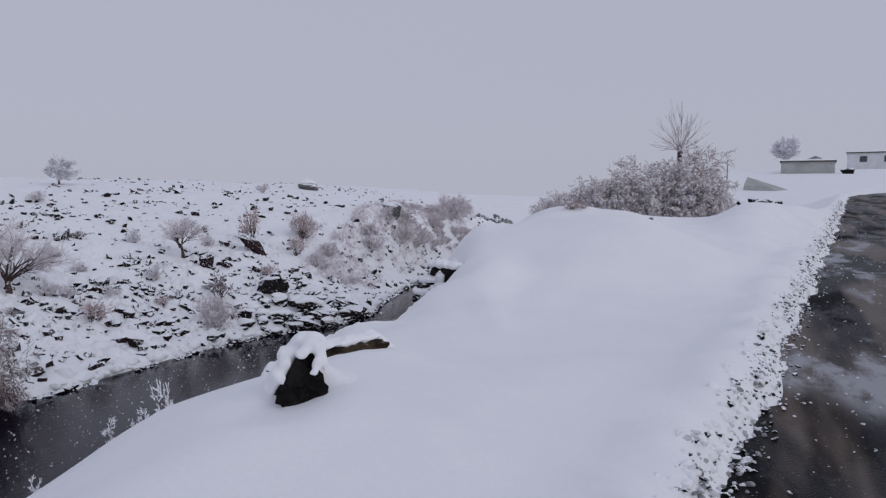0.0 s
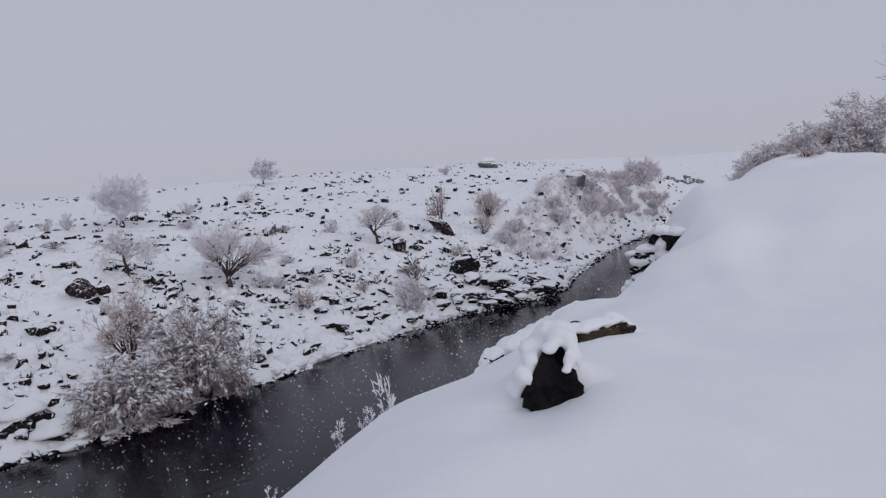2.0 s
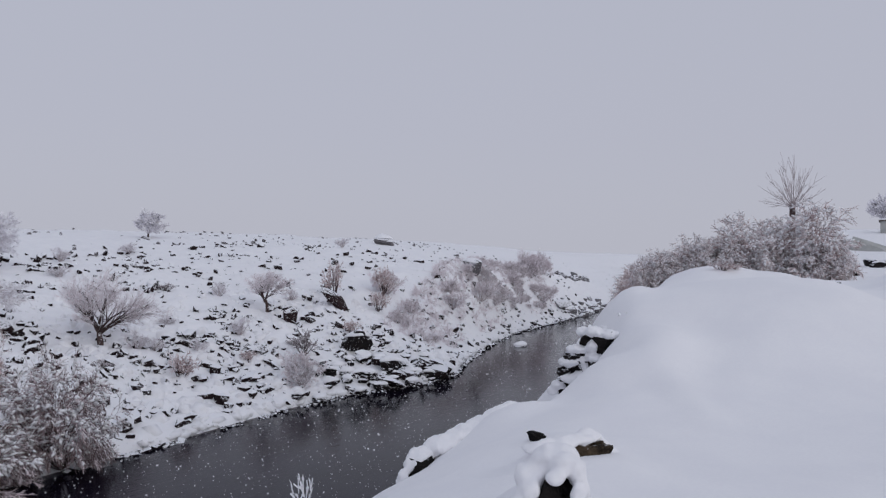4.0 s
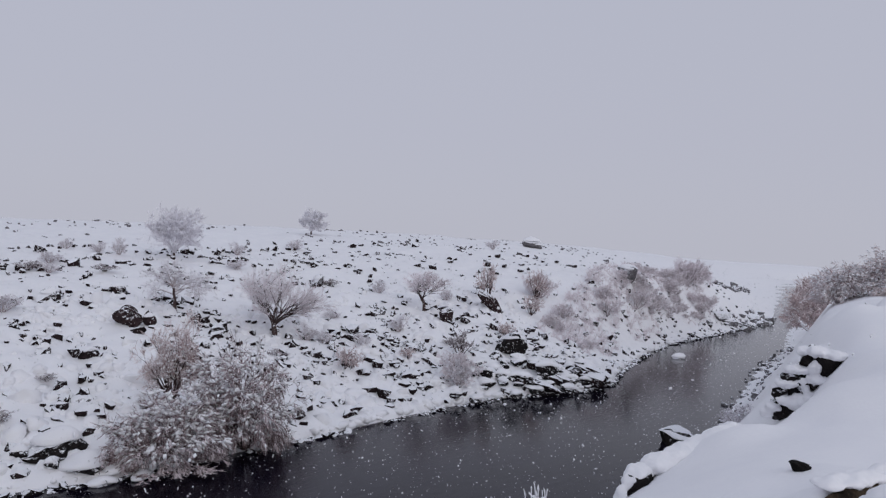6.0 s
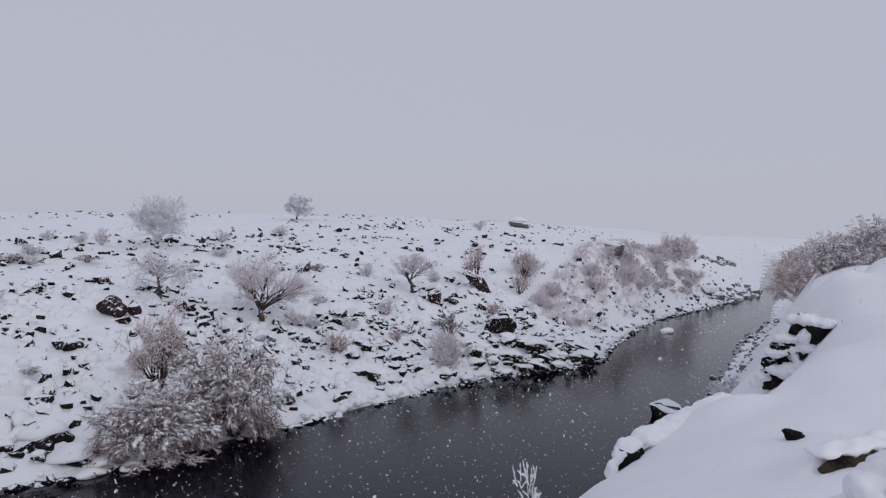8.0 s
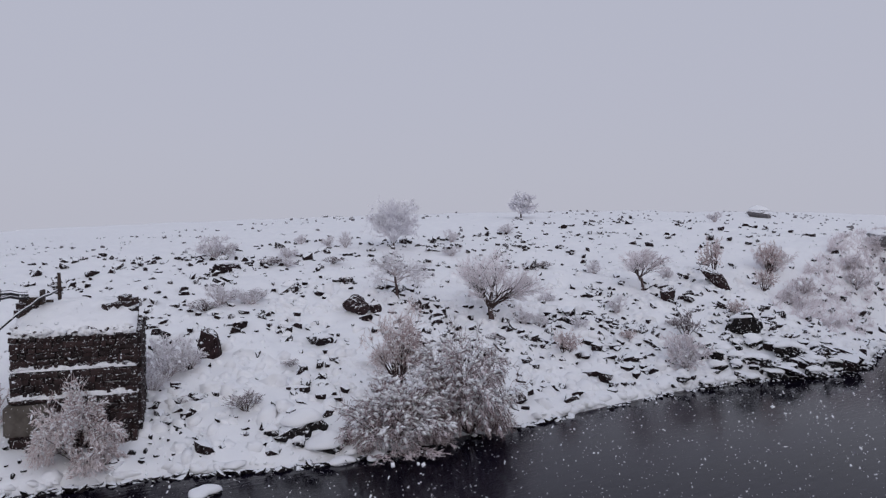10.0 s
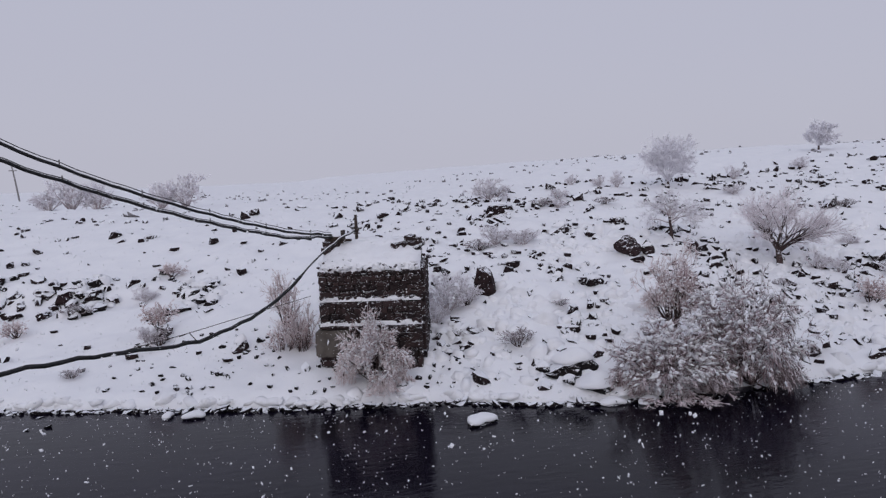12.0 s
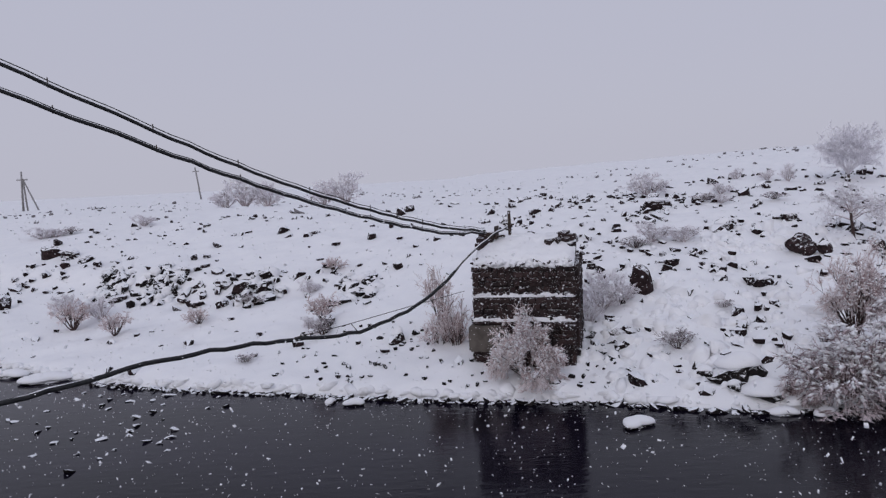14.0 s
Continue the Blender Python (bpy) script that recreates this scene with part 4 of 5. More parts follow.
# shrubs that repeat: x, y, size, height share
shrub_a = plant("frosted_shrub", "bush", 11, "low frosted shrub in the snow of the far bank", "shrub", FROST_PALE, SMALL, 12, 0.6, 0.9, fan=1.0, snow=220, lump=0.03, thick=0.008, group="shrubs of the far bank", limbs=BARK_MISTY)
shrub_b = plant("frosted_shrub", "bush", 12, "low reddish shrub under rime on the far bank", "shrub", FROST_RED, SMALL, 11, 0.6, 1.0, fan=0.85, snow=140, lump=0.028, thick=0.008, group="shrubs of the far bank")
shrub_c = plant("frosted_shrub", "bush", 13, "sparse dark shrub with a little snow", "shrub", FROST, SPARSE, 10, 0.6, 0.9, fan=0.9, snow=90, lump=0.03, thick=0.008, group="shrubs of the far bank")
shrub_d = plant("frosted_shrub", "bush", 19, "pale pinkish shrub under rime on the steep bank", "shrub", FROST_PINK, SMALL, 14, 0.75, 0.9, fan=1.2, snow=260, lump=0.035, thick=0.010, group="shrubs of the far bank", limbs=BARK_MISTY)
shrub_d.matrix_basis = put(shrub_d, 47.5, 24.6, 1.2, 0)
shrub_a.matrix_basis = put(shrub_a, 21.3, 25.8, 0.95, 0)
shrub_b.matrix_basis = put(shrub_b, 20.7, 22.3, 1.1, 0)
shrub_c.matrix_basis = put(shrub_c, 7.0, 21.7, 1.0, 0, 0.7)
MORE = [  # kind, x, y, size, height share
    ("a", 6.2, 25.5, 1.2, 1.0), ("a", 9.2, 31.6, 1.5, 0.7), ("c", 8.3, 31.0, 1.2, 0.7), ("a", 10.4, 31.2, 1.2, 0.7), ("c", 10.9, 32.2, 1.0, 0.8),
    ("a", 12.6, 44.4, 2.6, 0.6), ("c", 14.3, 39.6, 1.4, 0.6), ("a", 15.1, 39.2, 1.1, 0.6), ("a", 19.0, 46.7, 0.8, 1.0), ("a", 20.3, 45.1, 0.9, 0.9),
    ("a", 21.1, 44.1, 0.9, 1.4), ("a", 29.3, 43.6, 1.0, 1.1), ("a", 21.9, 25.3, 0.8, 0.9), ("b", 37.6, 27.6, 1.2, 1.7), ("c", 38.8, 29.2, 0.8, 1.3),
    ("b", 41.4, 26.4, 1.2, 1.5), ("a", 24.9, 19.5, 1.0, 1.5), ("c", 27.7, 21.7, 1.0, 2.1), ("a", 31.2, 31.2, 0.9, 1.1), ("a", 27.8, 26.1, 0.9, 1.2),
    ("b", 24.9, 22.7, 0.6, 0.9), ("c", 29.5, 33.9, 1.1, 0.7), ("a", 23.4, 24.3, 0.8, 0.9), ("c", 18.6, 24.4, 0.7, 0.8), ("b", 26.3, 20.8, 0.8, 1.0),
    ("b", 33.0, 22.8, 0.8, 1.0), ("d", 42.2, 26.6, 1.2, 1.3), ("d", 40.9, 23.9, 1.0, 0.9), ("d", 46.2, 23.6, 1.2, 1.0), ("d", 53.5, 24.9, 1.5, 1.0), ("d", 55.5, 25.2, 1.3, 1.1), ("d", 25.1, 19.7, 1.0, 1.4), ("b", 38.6, 24.9, 1.1, 1.1),
    ("c", -4.6, 26.4, 1.0, 1.0), ("a", -5.1, 26.9, 0.8, 0.9), ("a", -17.6, 33.3, 1.5, 0.8), ("a", -15.6, 32.4, 1.2, 1.0), ("c", -8.4, 30.9, 1.1, 0.8),
    ("a", -6.0, 32.0, 1.0, 0.7), ("a", -19.3, 71.8, 3.6, 0.95), ("a", -16.9, 71.0, 3.0, 0.95), ("a", -21.4, 72.6, 2.8, 0.9), ("a", -8.1, 62.2, 3.3, 0.95),
    ("a", -10.0, 62.6, 2.4, 1.0), ("a", -28.9, 52.4, 2.0, 0.5), ("c", -27.0, 52.8, 1.4, 0.6), ("a", 60.0, 44.0, 1.4, 0.8), ("a", 35.5, 45.0, 1.2, 0.8),
    ("c", 13.3, 23.9, 0.7, 0.6), ("c", 9.6, 24.6, 0.7, 0.6), ("a", 34.8, 28.8, 0.9, 0.9), ("c", 5.7, 23.2, 0.6, 0.6), ("c", -7.0, 24.6, 0.7, 0.7),
    ("a", 25.6, 29.0, 0.9, 0.7), ("c", 28.8, 23.4, 0.8, 0.8), ("a", 16.2, 42.0, 1.3, 0.6), ("c", 17.7, 38.5, 1.1, 0.6), ("a", 26.0, 38.6, 1.2, 0.6),
]
srng = np.random.default_rng(55)
count = 0
while count < 92:
    sx, ss = srng.uniform(37.5, 71), srng.uniform(1.5, 4.9)
    if float(wave(sx, ss * 3, 3.2, 91)) + 0.35 * (ss - 1.5) / 3.4 + 0.25 * ramp(sx, 50, 66) < srng.uniform(0.0, 0.8):
        continue
    MORE.append(("d", sx, float(curve(sx, FAR_SHORE)) + ss, srng.uniform(0.35, 0.85) * (0.75 + 0.45 * float(ramp(sx, 40, 66))), srng.uniform(0.55, 1.1)))
    count += 1
MORE += [("a", 5.5, 25.5, 1.60, 1.0), ("a", 4.9, 24.6, 0.95, 1.0), ("b", -16.2, 31.1, 1.30, 0.9), ("b", -13.5, 29.1, 1.10, 0.8), ("b", -10.2, 29.5, 0.90, 0.7), ("b", -4.7, 27.4, 1.00, 1.0), ("b", -5.2, 34.0, 1.00, 0.6), ("a", -21.6, 52.7, 1.60, 0.6), ("a", -27.9, 52.4, 1.60, 0.5)]
MORE += [("a", 24.2, 7.2, 1.1, 0.8), ("a", 25.0, 7.7, 0.9, 0.7)]
KIND = {"d": shrub_d, "a": shrub_a, "b": shrub_b, "c": shrub_c}
for i, (k, x, y, s, h) in enumerate(MORE):
    copy_thing(KIND[k], put(KIND[k], x, y, s, (i * 67) % 360, h))

# low brush all over the steep face: clumps of short twigs
brng = np.random.default_rng(58)
twigs = []
while len(twigs) < 6500:
    bx, bs = brng.uniform(37, 74), brng.uniform(0.9, 5.3)
    if float(wave(bx, bs * 2, 2.4, 94)) + 0.25 * (bs - 1.0) < brng.uniform(-0.3, 0.9):
        continue
    by = float(curve(bx, FAR_SHORE)) + bs
    foot = np.array((bx, by, float(ground(bx, by)) - 0.03))
    for _ in range(10):
        way = unit(brng.normal(0, 0.6, 3) + (0, 0, 1.0))
        reach = brng.uniform(0.2, 0.75)
        tip = foot + way * reach + (0, 0, -0.12 * reach)
        twigs.append((np.array((foot + brng.normal(0, 0.12, 3) * (1, 1, 0), foot + way * reach * 0.55, tip)), [0.014, 0.012, 0.008]))
tagged(new("brushwood", mesh_from("brushwood", *tubes(twigs, 3, False), FROST_PINK, smooth=False)), "low pinkish brush under rime on the steep bank", "brushwood", kind="stuff")

# willow thicket at the top of the steep bank, and red willows on the near bank downstream
thicket = plant("willow_thicket", "bush", 14, "dense pale willow thicket on the steep bank", "thicket", FROST_PINK, BUSHY, 20, 2.6, 3.4, fan=0.95, snow=300, lump=0.05, thick=0.014, group="thickets along the river", limbs=BARK_MISTY)
thicket.matrix_basis = put(thicket, 70.5, 27.6, 0.75, 0)
for tx, ty, ts, turn, tall in ((66.5, 27.2, 0.62, 80, 0.9), (74.0, 28.4, 0.8, 160, 1.0), (63.5, 26.6, 0.5, 220, 0.9), (68.5, 26.2, 0.5, 300, 0.9), (72.0, 26.2, 0.55, 20, 0.9), (77.0, 28.6, 0.7, 110, 0.9)):
    copy_thing(thicket, put(thicket, tx, ty, ts, turn, tall))
red = plant("willow_thicket", "bush", 15, "reddish bare willow thicket on the near bank downstream", "thicket", FROST_RED, BUSHY, 18, 2.0, 3.3, fan=0.8, snow=120, lump=0.04, thick=0.012, group="thickets along the river", limbs=BARK_MISTY)
red.matrix_basis = put(red, 55.5, 12.2, 1.15, 0)
copy_thing(red, put(red, 58.8, 12.6, 1.1, 90))
copy_thing(red, put(red, 52.3, 11.6, 0.85, 200, 0.9))

# thicket and pollard between snowfield and plain
rose = plant("snowy_thicket", "bush", 16, "thicket of reddish twigs loaded with snow", "thicket", FROST_RED, DROOPY, 30, 2.1, 3.3, fan=1.2, snow=4600, lump=0.085, load_from=0.1, thick=0.010, group="thicket beside the snowfield", limbs=BARK_MISTY)
rose.matrix_basis = put(rose, 34.4, 0.4, 0.94, 0, 0.98)
copy_thing(rose, put(rose, 34.2, 2.5, 0.88, 140, 0.98))
copy_thing(rose, put(rose, 33.4, 4.6, 0.62, 70, 0.95))
copy_thing(rose, put(rose, 33.6, -0.5, 0.62, 250, 0.95))
copy_thing(rose, put(rose, 33.0, 6.3, 0.55, 20, 0.95))
copy_thing(rose, put(rose, 33.2, 3.4, 0.60, 300, 0.95))
# a trunk with a head of straight shoots that fan out
pollard = empty("pollard_tree", 35.6, 0.88, float(ground(35.6, 0.88)), "bare pollarded tree with a fan of straight shoots", "tree")
prng = np.random.default_rng(17)
head = np.array((0.0, 0.0, 3.15))
child("trunk", mesh_from("trunk", *tubes([(np.array(((0, 0, -0.3), (0.04, 0.02, 1.2), (-0.03, 0, 2.3), (0, 0, 3.2))), [0.16, 0.12, 0.11, 0.13])], 8), BARK), pollard, "dark bare trunk")
shoots = [[], []]
for i in range(34):
    az, el = i * 2.4, 1.45 * ((i + 0.5) / 34) ** 0.75
    way = np.array((math.cos(az) * math.sin(el), math.sin(az) * math.sin(el), math.cos(el)))
    grow(prng, shoots, head + way * 0.06, way, prng.uniform(1.35, 1.95) * (1.05 - 0.28 * el), 0.017, 0, [(4, 5, 0.38, 0.38, 0.12, 0.05), (2, 0, 0, 0, 0.1, 0.06)])
tagged(child("crown", mesh_from("crown", *tubes([(q, [max(v, 0.006) for v in r]) for part_lines in shoots for q, r in part_lines], 4, False), BARK_MISTY), pollard, "straight thin shoots"), kind="stuff")

# snowy weeds on the brink of the near bank
weed = plant("snowy_weed", "weed", 18, "dry weed stalk thickly coated with snow", "weed", SNOW, [(4, 5, 0.38, 0.6, 0.0, 0.12), (2, 3, 0.5, 0.7, 0, 0.15), (2, 0, 0, 0, 0, 0.15)], 4, 0.16, 0.52, fan=0.5, snow=90, lump=0.016, trunk_r=0.012, thick=0.006, load_from=0.0, group="weeds on the bank's edge")
weed.matrix_basis = put(weed, 4.62, 2.42, 0.75, 0, 1.9)
for i, (x, y, s, h) in enumerate([(3.75, 1.78, 0.45, 0.7), (3.62, 1.74, 0.35, 0.7), (3.25, 1.62, 0.45, 0.8), (2.55, 1.52, 0.4, 0.6), (2.2, 1.48, 0.4, 0.6)]):
    copy_thing(weed, put(weed, x, y, s, i * 77, h))
for i, (x, y, s, h) in enumerate([(13.15, 0.56, 0.32, 0.5), (13.4, 0.40, 0.22, 0.5)]):
    copy_thing(shrub_b, put(shrub_b, x, y, s, i * 90, h))

# ---------------------------------------------------------------- boulders of the far bank
FAR_G = "boulders of the far bank"
for i, (x, y, sx, sy, sz, turn, mat, cap) in enumerate([
    (11.6, 39.0, 1.7, 0.9, 0.9, 10, ROCK, 0.05), (12.8, 33.0, 1.2, 0.8, 0.9, 30, ROCK, 0.06), (14.4, 28.9, 1.15, 0.95, 1.2, 0, ROCK_BROWN, 0.0),
    (15.2, 28.7, 0.6, 0.5, 0.9, 50, ROCK_BROWN, 0.05), (17.6, 29.3, 0.9, 0.7, 0.8, 20, ROCK_BROWN, 0.0), (7.15, 26.2, 1.1, 0.9, 1.55, 70, ROCK_BROWN, 0.0),
    (31.2, 25.8, 0.95, 0.7, 1.2, 20, ROCK_BROWN, 0.05), (28.8, 34.1, 1.4, 0.8, 1.0, 15, ROCK, 0.05), 
    (55.3, 26.6, 2.6, 1.8, 1.7, 20, ROCK_HAZED, 0.15), (-1.75, 24.75, 0.62, 0.5, 0.75, 40, ROCK, 0.12), (92.5, 60.4, 4.0, 2.6, 2.6, 10, ROCK_HAZED, 0.2),
    (94.5, 62.0, 2.0, 1.6, 1.4, 60, ROCK_HAZED, 0.1), (-22.0, 35.6, 0.9, 0.7, 1.3, 20, ROCK, 0.0), (16.0, 33.4, 0.8, 0.6, 0.7, 0, ROCK, 0.05),
    (8.9, 28.4, 0.7, 0.5, 0.6, 30, ROCK, 0.06), (10.6, 28.0, 0.75, 0.5, 0.6, 80, ROCK, 0.06), (11.5, 25.9, 0.8, 0.5, 0.55, 10, ROCK, 0.06),
    (10.3, 26.8, 0.6, 0.5, 0.6, 45, ROCK, 0.05), (24.5, 30.2, 0.8, 0.5, 0.6, 0, ROCK, 0.05), (33.0, 27.0, 0.8, 0.6, 0.9, 60, ROCK, 0.05), (26.3, 31.6, 0.9, 0.5, 0.6, 20, ROCK, 0.05),
]):
    boulder("boulder", x, y, (sx, sy, sz), turn, i, mat, "snow-dusted %s boulder sunk in the snowy slope" % ("reddish-brown" if mat is ROCK_BROWN else "haze-grey" if mat is ROCK_HAZED else "dark basalt"), FAR_G, cap, sunk=0.33)
boulder("leaning_slab", 35.9, 26.2, (2.3, 0.9, 0.75), -52, 3, ROCK_BROWN, "long brown rock slab leaning on the slope", FAR_G, 0.0, lean=40, sunk=0.25)
boulder("arched_boulder", 31.2, 21.1, (1.7, 1.25, 1.75), -30, 4, ROCK_BLACK, "rounded dark boulder with a hollow front", FAR_G, 0.14, sunk=0.25, shapes=JAGGED_SHAPES)

# broken slabs beside the willows
SLAB_G = "slabs at the water's edge"
boulder("bank_slab", 8.05, 19.85, (1.75, 1.1, 0.85), 8, 1, ROCK_BLACK, "hollow black rock ledge under thick snow", SLAB_G, 0.20, sunk=0.22, low=0.55, reach=1.0)
boulder("bank_slab", 8.42, 19.02, (1.25, 1.0, 0.75), -8, 4, ROCK_BLACK, "square block with a flat snow top at the water", SLAB_G, 0.17, sunk=0.22, z=0.05, low=0.5, reach=1.05)
boulder("bank_slab", 7.25, 19.95, (0.55, 0.4, 0.5), 40, 2, ROCK_BLACK, "small black rock beside a larger ledge", SLAB_G, 0.05, sunk=0.2)
boulder("bank_slab", 9.15, 18.75, (0.8, 0.5, 0.4), 25, 6, ROCK_BLACK, "wet black rock at the foot of the willows", SLAB_G, 0.05, sunk=0.3, z=0.05)
boulder("bank_slab", 7.75, 19.25, (0.5, 0.4, 0.35), 70, 3, ROCK_BLACK, "low dark stone below a larger ledge", SLAB_G, 0.05, sunk=0.3)

# stones that stand in the river
for i, (x, y, sx, sy, sz, turn, cap) in enumerate([
    (8.62, 18.25, 0.78, 0.45, 0.22, 15, 0.10), (9.62, 18.05, 0.80, 0.42, 0.20, 35, 0.10), (4.70, 17.95, 1.0, 0.55, 0.24, 30, 0.11), (-2.85, 20.75, 0.65, 0.45, 0.22, 10, 0.10),
    (-3.55, 20.95, 0.45, 0.34, 0.20, 40, 0.08), (25.4, 9.75, 1.7, 1.2, 1.15, 25, 0.07), (48.3, 19.1, 1.4, 0.9, 0.4, 10, 0.16), (-14.2, 25.1, 1.9, 0.7, 0.35, 25, 0.16), (-16.0, 26.0, 1.4, 0.6, 0.35, 5, 0.14),
]):
    boulder("river_stone", x, y, (sx, sy, sz), turn, i + 3, ROCK_BLACK, "snow-capped %s standing in the dark river" % ("black boulder" if sz > 0.9 else "flat stone"), "stones in the river", cap, sunk=0.42, z=0.0, low=0.4, reach=1.0)

heap("riffle_stones", [(x, y, 0.01, s, 0.35) for x, y, s in zip(np.random.default_rng(31).uniform(-13.5, -6.5, 70), np.random.default_rng(32).uniform(16.5, 24.0, 70), np.random.default_rng(33).uniform(0.08, 0.30, 70))], ROCK_BLACK, "low wet stones breaking the shallow water upstream", "stones", 77)

# the tumbled rocks of the point downstream
rng = np.random.default_rng(77)
for i in range(74):
    x = 26.5 + 8.5 * rng.uniform() ** 0.9
    fs = float(curve(x, FAR_SHORE))
    y = fs + rng.uniform(-0.15, 3.0) * (1 if i % 3 else 0.3)
    s = rng.uniform(0.34, 0.8) * (1.45 if i % 6 == 0 else 0.9)
    boulder("shore_rock", x, y, (s * 1.45, s * 1.0, s * rng.uniform(0.55, 0.9)), rng.uniform(-80, 30), i, ROCK_BLACK if i % 3 else ROCK,
            "tumbled dark rock with snow on top beside the water", "rocks of the point", 0.14 * s if i % 3 else 0.0, lean=rng.uniform(-12, 36), sunk=0.28, z=max(0.0, float(ground(x, y))), low=0.6, reach=1.0)

for i, (x, y, s, tall) in enumerate([(30.4, 18.4, 1.25, 0.75), (30.5, 17.25, 0.95, 0.6), (32.2, 17.15, 1.0, 0.65), (28.7, 18.5, 0.9, 0.6), (25.0, 18.65, 0.9, 0.5), (24.0, 19.0, 0.7, 0.5), (29.5, 17.9, 0.8, 0.55), (31.3, 17.7, 0.8, 0.6)]):
    boulder("shore_rock", x, y, (s * 1.3, s * 0.9, s * tall), 25 * i - 40, i, ROCK_BLACK, "large tumbled dark rock with a snow cap beside the water", "rocks of the point", 0.12 * s, lean=14, sunk=0.3, z=max(0.0, float(ground(x, y))), low=0.62, reach=0.9, shapes=JAGGED_SHAPES)

# small stones: scattered over the slopes, along the water line, on the steep bank and on the plateau
def strewn(n, x0, x1, s0, s1, power, weight, sizes, lift, shore=FAR_SHORE):
    """Rows for heap(): stones strewn between two distances from the shore, thinned by weight(x, y, s)."""
    out = []
    while len(out) < n:
        x = rng.uniform(x0, x1, 4000)
        s = s0 + (s1 - s0) * rng.uniform(0, 1, 4000) ** power
        y = curve(x, shore) + s
        keep = rng.uniform(0, 1, 4000) < weight(x, y, s)
        x, y = x[keep], y[keep]
        d = rng.uniform(*sizes, len(x)) * np.where(rng.uniform(0, 1, len(x)) < 0.12, 1.6, 1.0)
        z = np.maximum(ground(x, y), 0.0) + d * rng.uniform(lift[0], lift[1], len(x))
        out += list(zip(x, y, z, d, rng.uniform(0.65, 1.2, len(x))))
    return out[:n]


def slope_weight(x, y, s):
    w = 0.15 + 0.14 * ramp(-x, -22, -14) + 0.9 * np.exp(-((x - 25) / 8.5) ** 2) * np.exp(-((s - 4) / 5.5) ** 2) - 0.08 * (x > 37)
    w = w * (0.30 + 1.3 * np.clip(wave(x, y, 2.6, 51), 0, None)) * (0.16 + 0.84 * ramp(x, 1.5, 5.0))
    band = np.exp(-((s - 9.8 - 0.8 * wave(x, y, 4.0, 55)) / 1.3) ** 2) * ramp(-x, 1.5, 4.0)
    return w + 0.55 * band * np.clip(wave(x, y, 1.5, 52) + 0.15, 0, None)


loose = strewn(2500, -26, 62, 0.15, 30, 1.0, slope_weight, (0.12, 0.46), (-0.06, 0.14))
big_ones = sorted((r for r in loose if r[3] > 0.34 and r[0] < 40), key=lambda r: r[1])[:220]
picked = set(id(r) for r in big_ones)
SHARED = [mesh_from("rock", sv.tolist(), sf, ROCK, smooth=False) for sv, sf in PEBBLE_SHAPES]
for i, (x, y, z, d, flat) in enumerate(big_ones):
    ob = new("slope_rock", SHARED[i % 10])
    ob.matrix_basis = pose(x, y, z, 0, rng.uniform(-25, 25), rng.uniform(0, 360)) @ Matrix.Diagonal((d * rng.uniform(0.9, 1.5), d * rng.uniform(0.7, 1.1), d * flat, 1))
    tagged(ob, "jagged dark rock breaking through the snowy slope", "rock", "rocks on the slope")
heap("slope_stones", [r for r in loose if id(r) not in picked], ROCK, "small dark stones poking out of the snowy slope", "stones", 61)
xs = np.arange(-30, 100, 0.10)
gap = wave(xs, 0 * xs, 0.9, 57) > -0.35
heap("water_line_stones", [(x + rng.uniform(-0.05, 0.05), y + rng.uniform(-0.36, -0.12), rng.uniform(-0.04, 0.06), rng.uniform(0.14, 0.32) * (1.0 if x < 40 else 1.5), rng.uniform(0.4, 0.8)) for x, y in zip(xs[gap], curve(xs, FAR_SHORE)[gap])],
     ROCK_BLACK, "row of wet black stones along the water line", "stones", 62)
xs = np.arange(-24, 60, 0.16)
heap("shore_snow", [(x + rng.uniform(-0.08, 0.08), y + rng.uniform(0.06, 0.40), rng.uniform(0.04, 0.18), rng.uniform(0.16, 0.58), rng.uniform(0.35, 0.7)) for x, y in zip(xs, curve(xs, FAR_SHORE))],
     SNOW, "lumpy rim of snow hanging over the water line", "snow lumps", 68, SOFT_SHAPES, True)
pillows = strewn(1500, 1.5, 38, 0.3, 15, 1.0, lambda x, y, s: 0.25 + 0.75 * (wave(x, y, 2.0, 58) > 0), (0.2, 0.6), (-0.26, -0.08))
heap("snow_pillows", pillows, SNOW, "small pillows of snow over buried stones", "snow lumps", 69, SOFT_SHAPES, True)
def scarp_weight(x, y, s):
    return np.exp(-((s - 9.6 - 0.9 * wave(x, y, 4.0, 55)) / 1.1) ** 2) * np.clip(wave(x, y, 1.7, 52) + 0.25, 0, None)


scarp_rows = strewn(420, -18, -3.0, 6.0, 13.0, 1.0, scarp_weight, (0.12, 0.46), (-0.05, 0.2))
heap("scarp_rubble", scarp_rows, ROCK_BLACK, "broken stones along the low scarp upstream", "stones", 70)
heap("scarp_snow", [(x + rng.uniform(-0.2, 0.2), y + rng.uniform(-0.1, 0.25), z + 0.05, d * 1.2, f) for x, y, z, d, f in scarp_rows[:220]], SNOW, "lumps of snow between the stones of the scarp", "snow lumps", 71, SOFT_SHAPES, True)
heap("pier_rubble", strewn(190, -6.0, 5.5, 0.3, 5.0, 1.0, lambda x, y, s: 0.3 + np.clip(wave(x, y, 1.2, 59), 0, None), (0.06, 0.20), (0.0, 0.2)), ROCK_BLACK, "small dark stones in the snow round the pier's foot", "stones", 72)
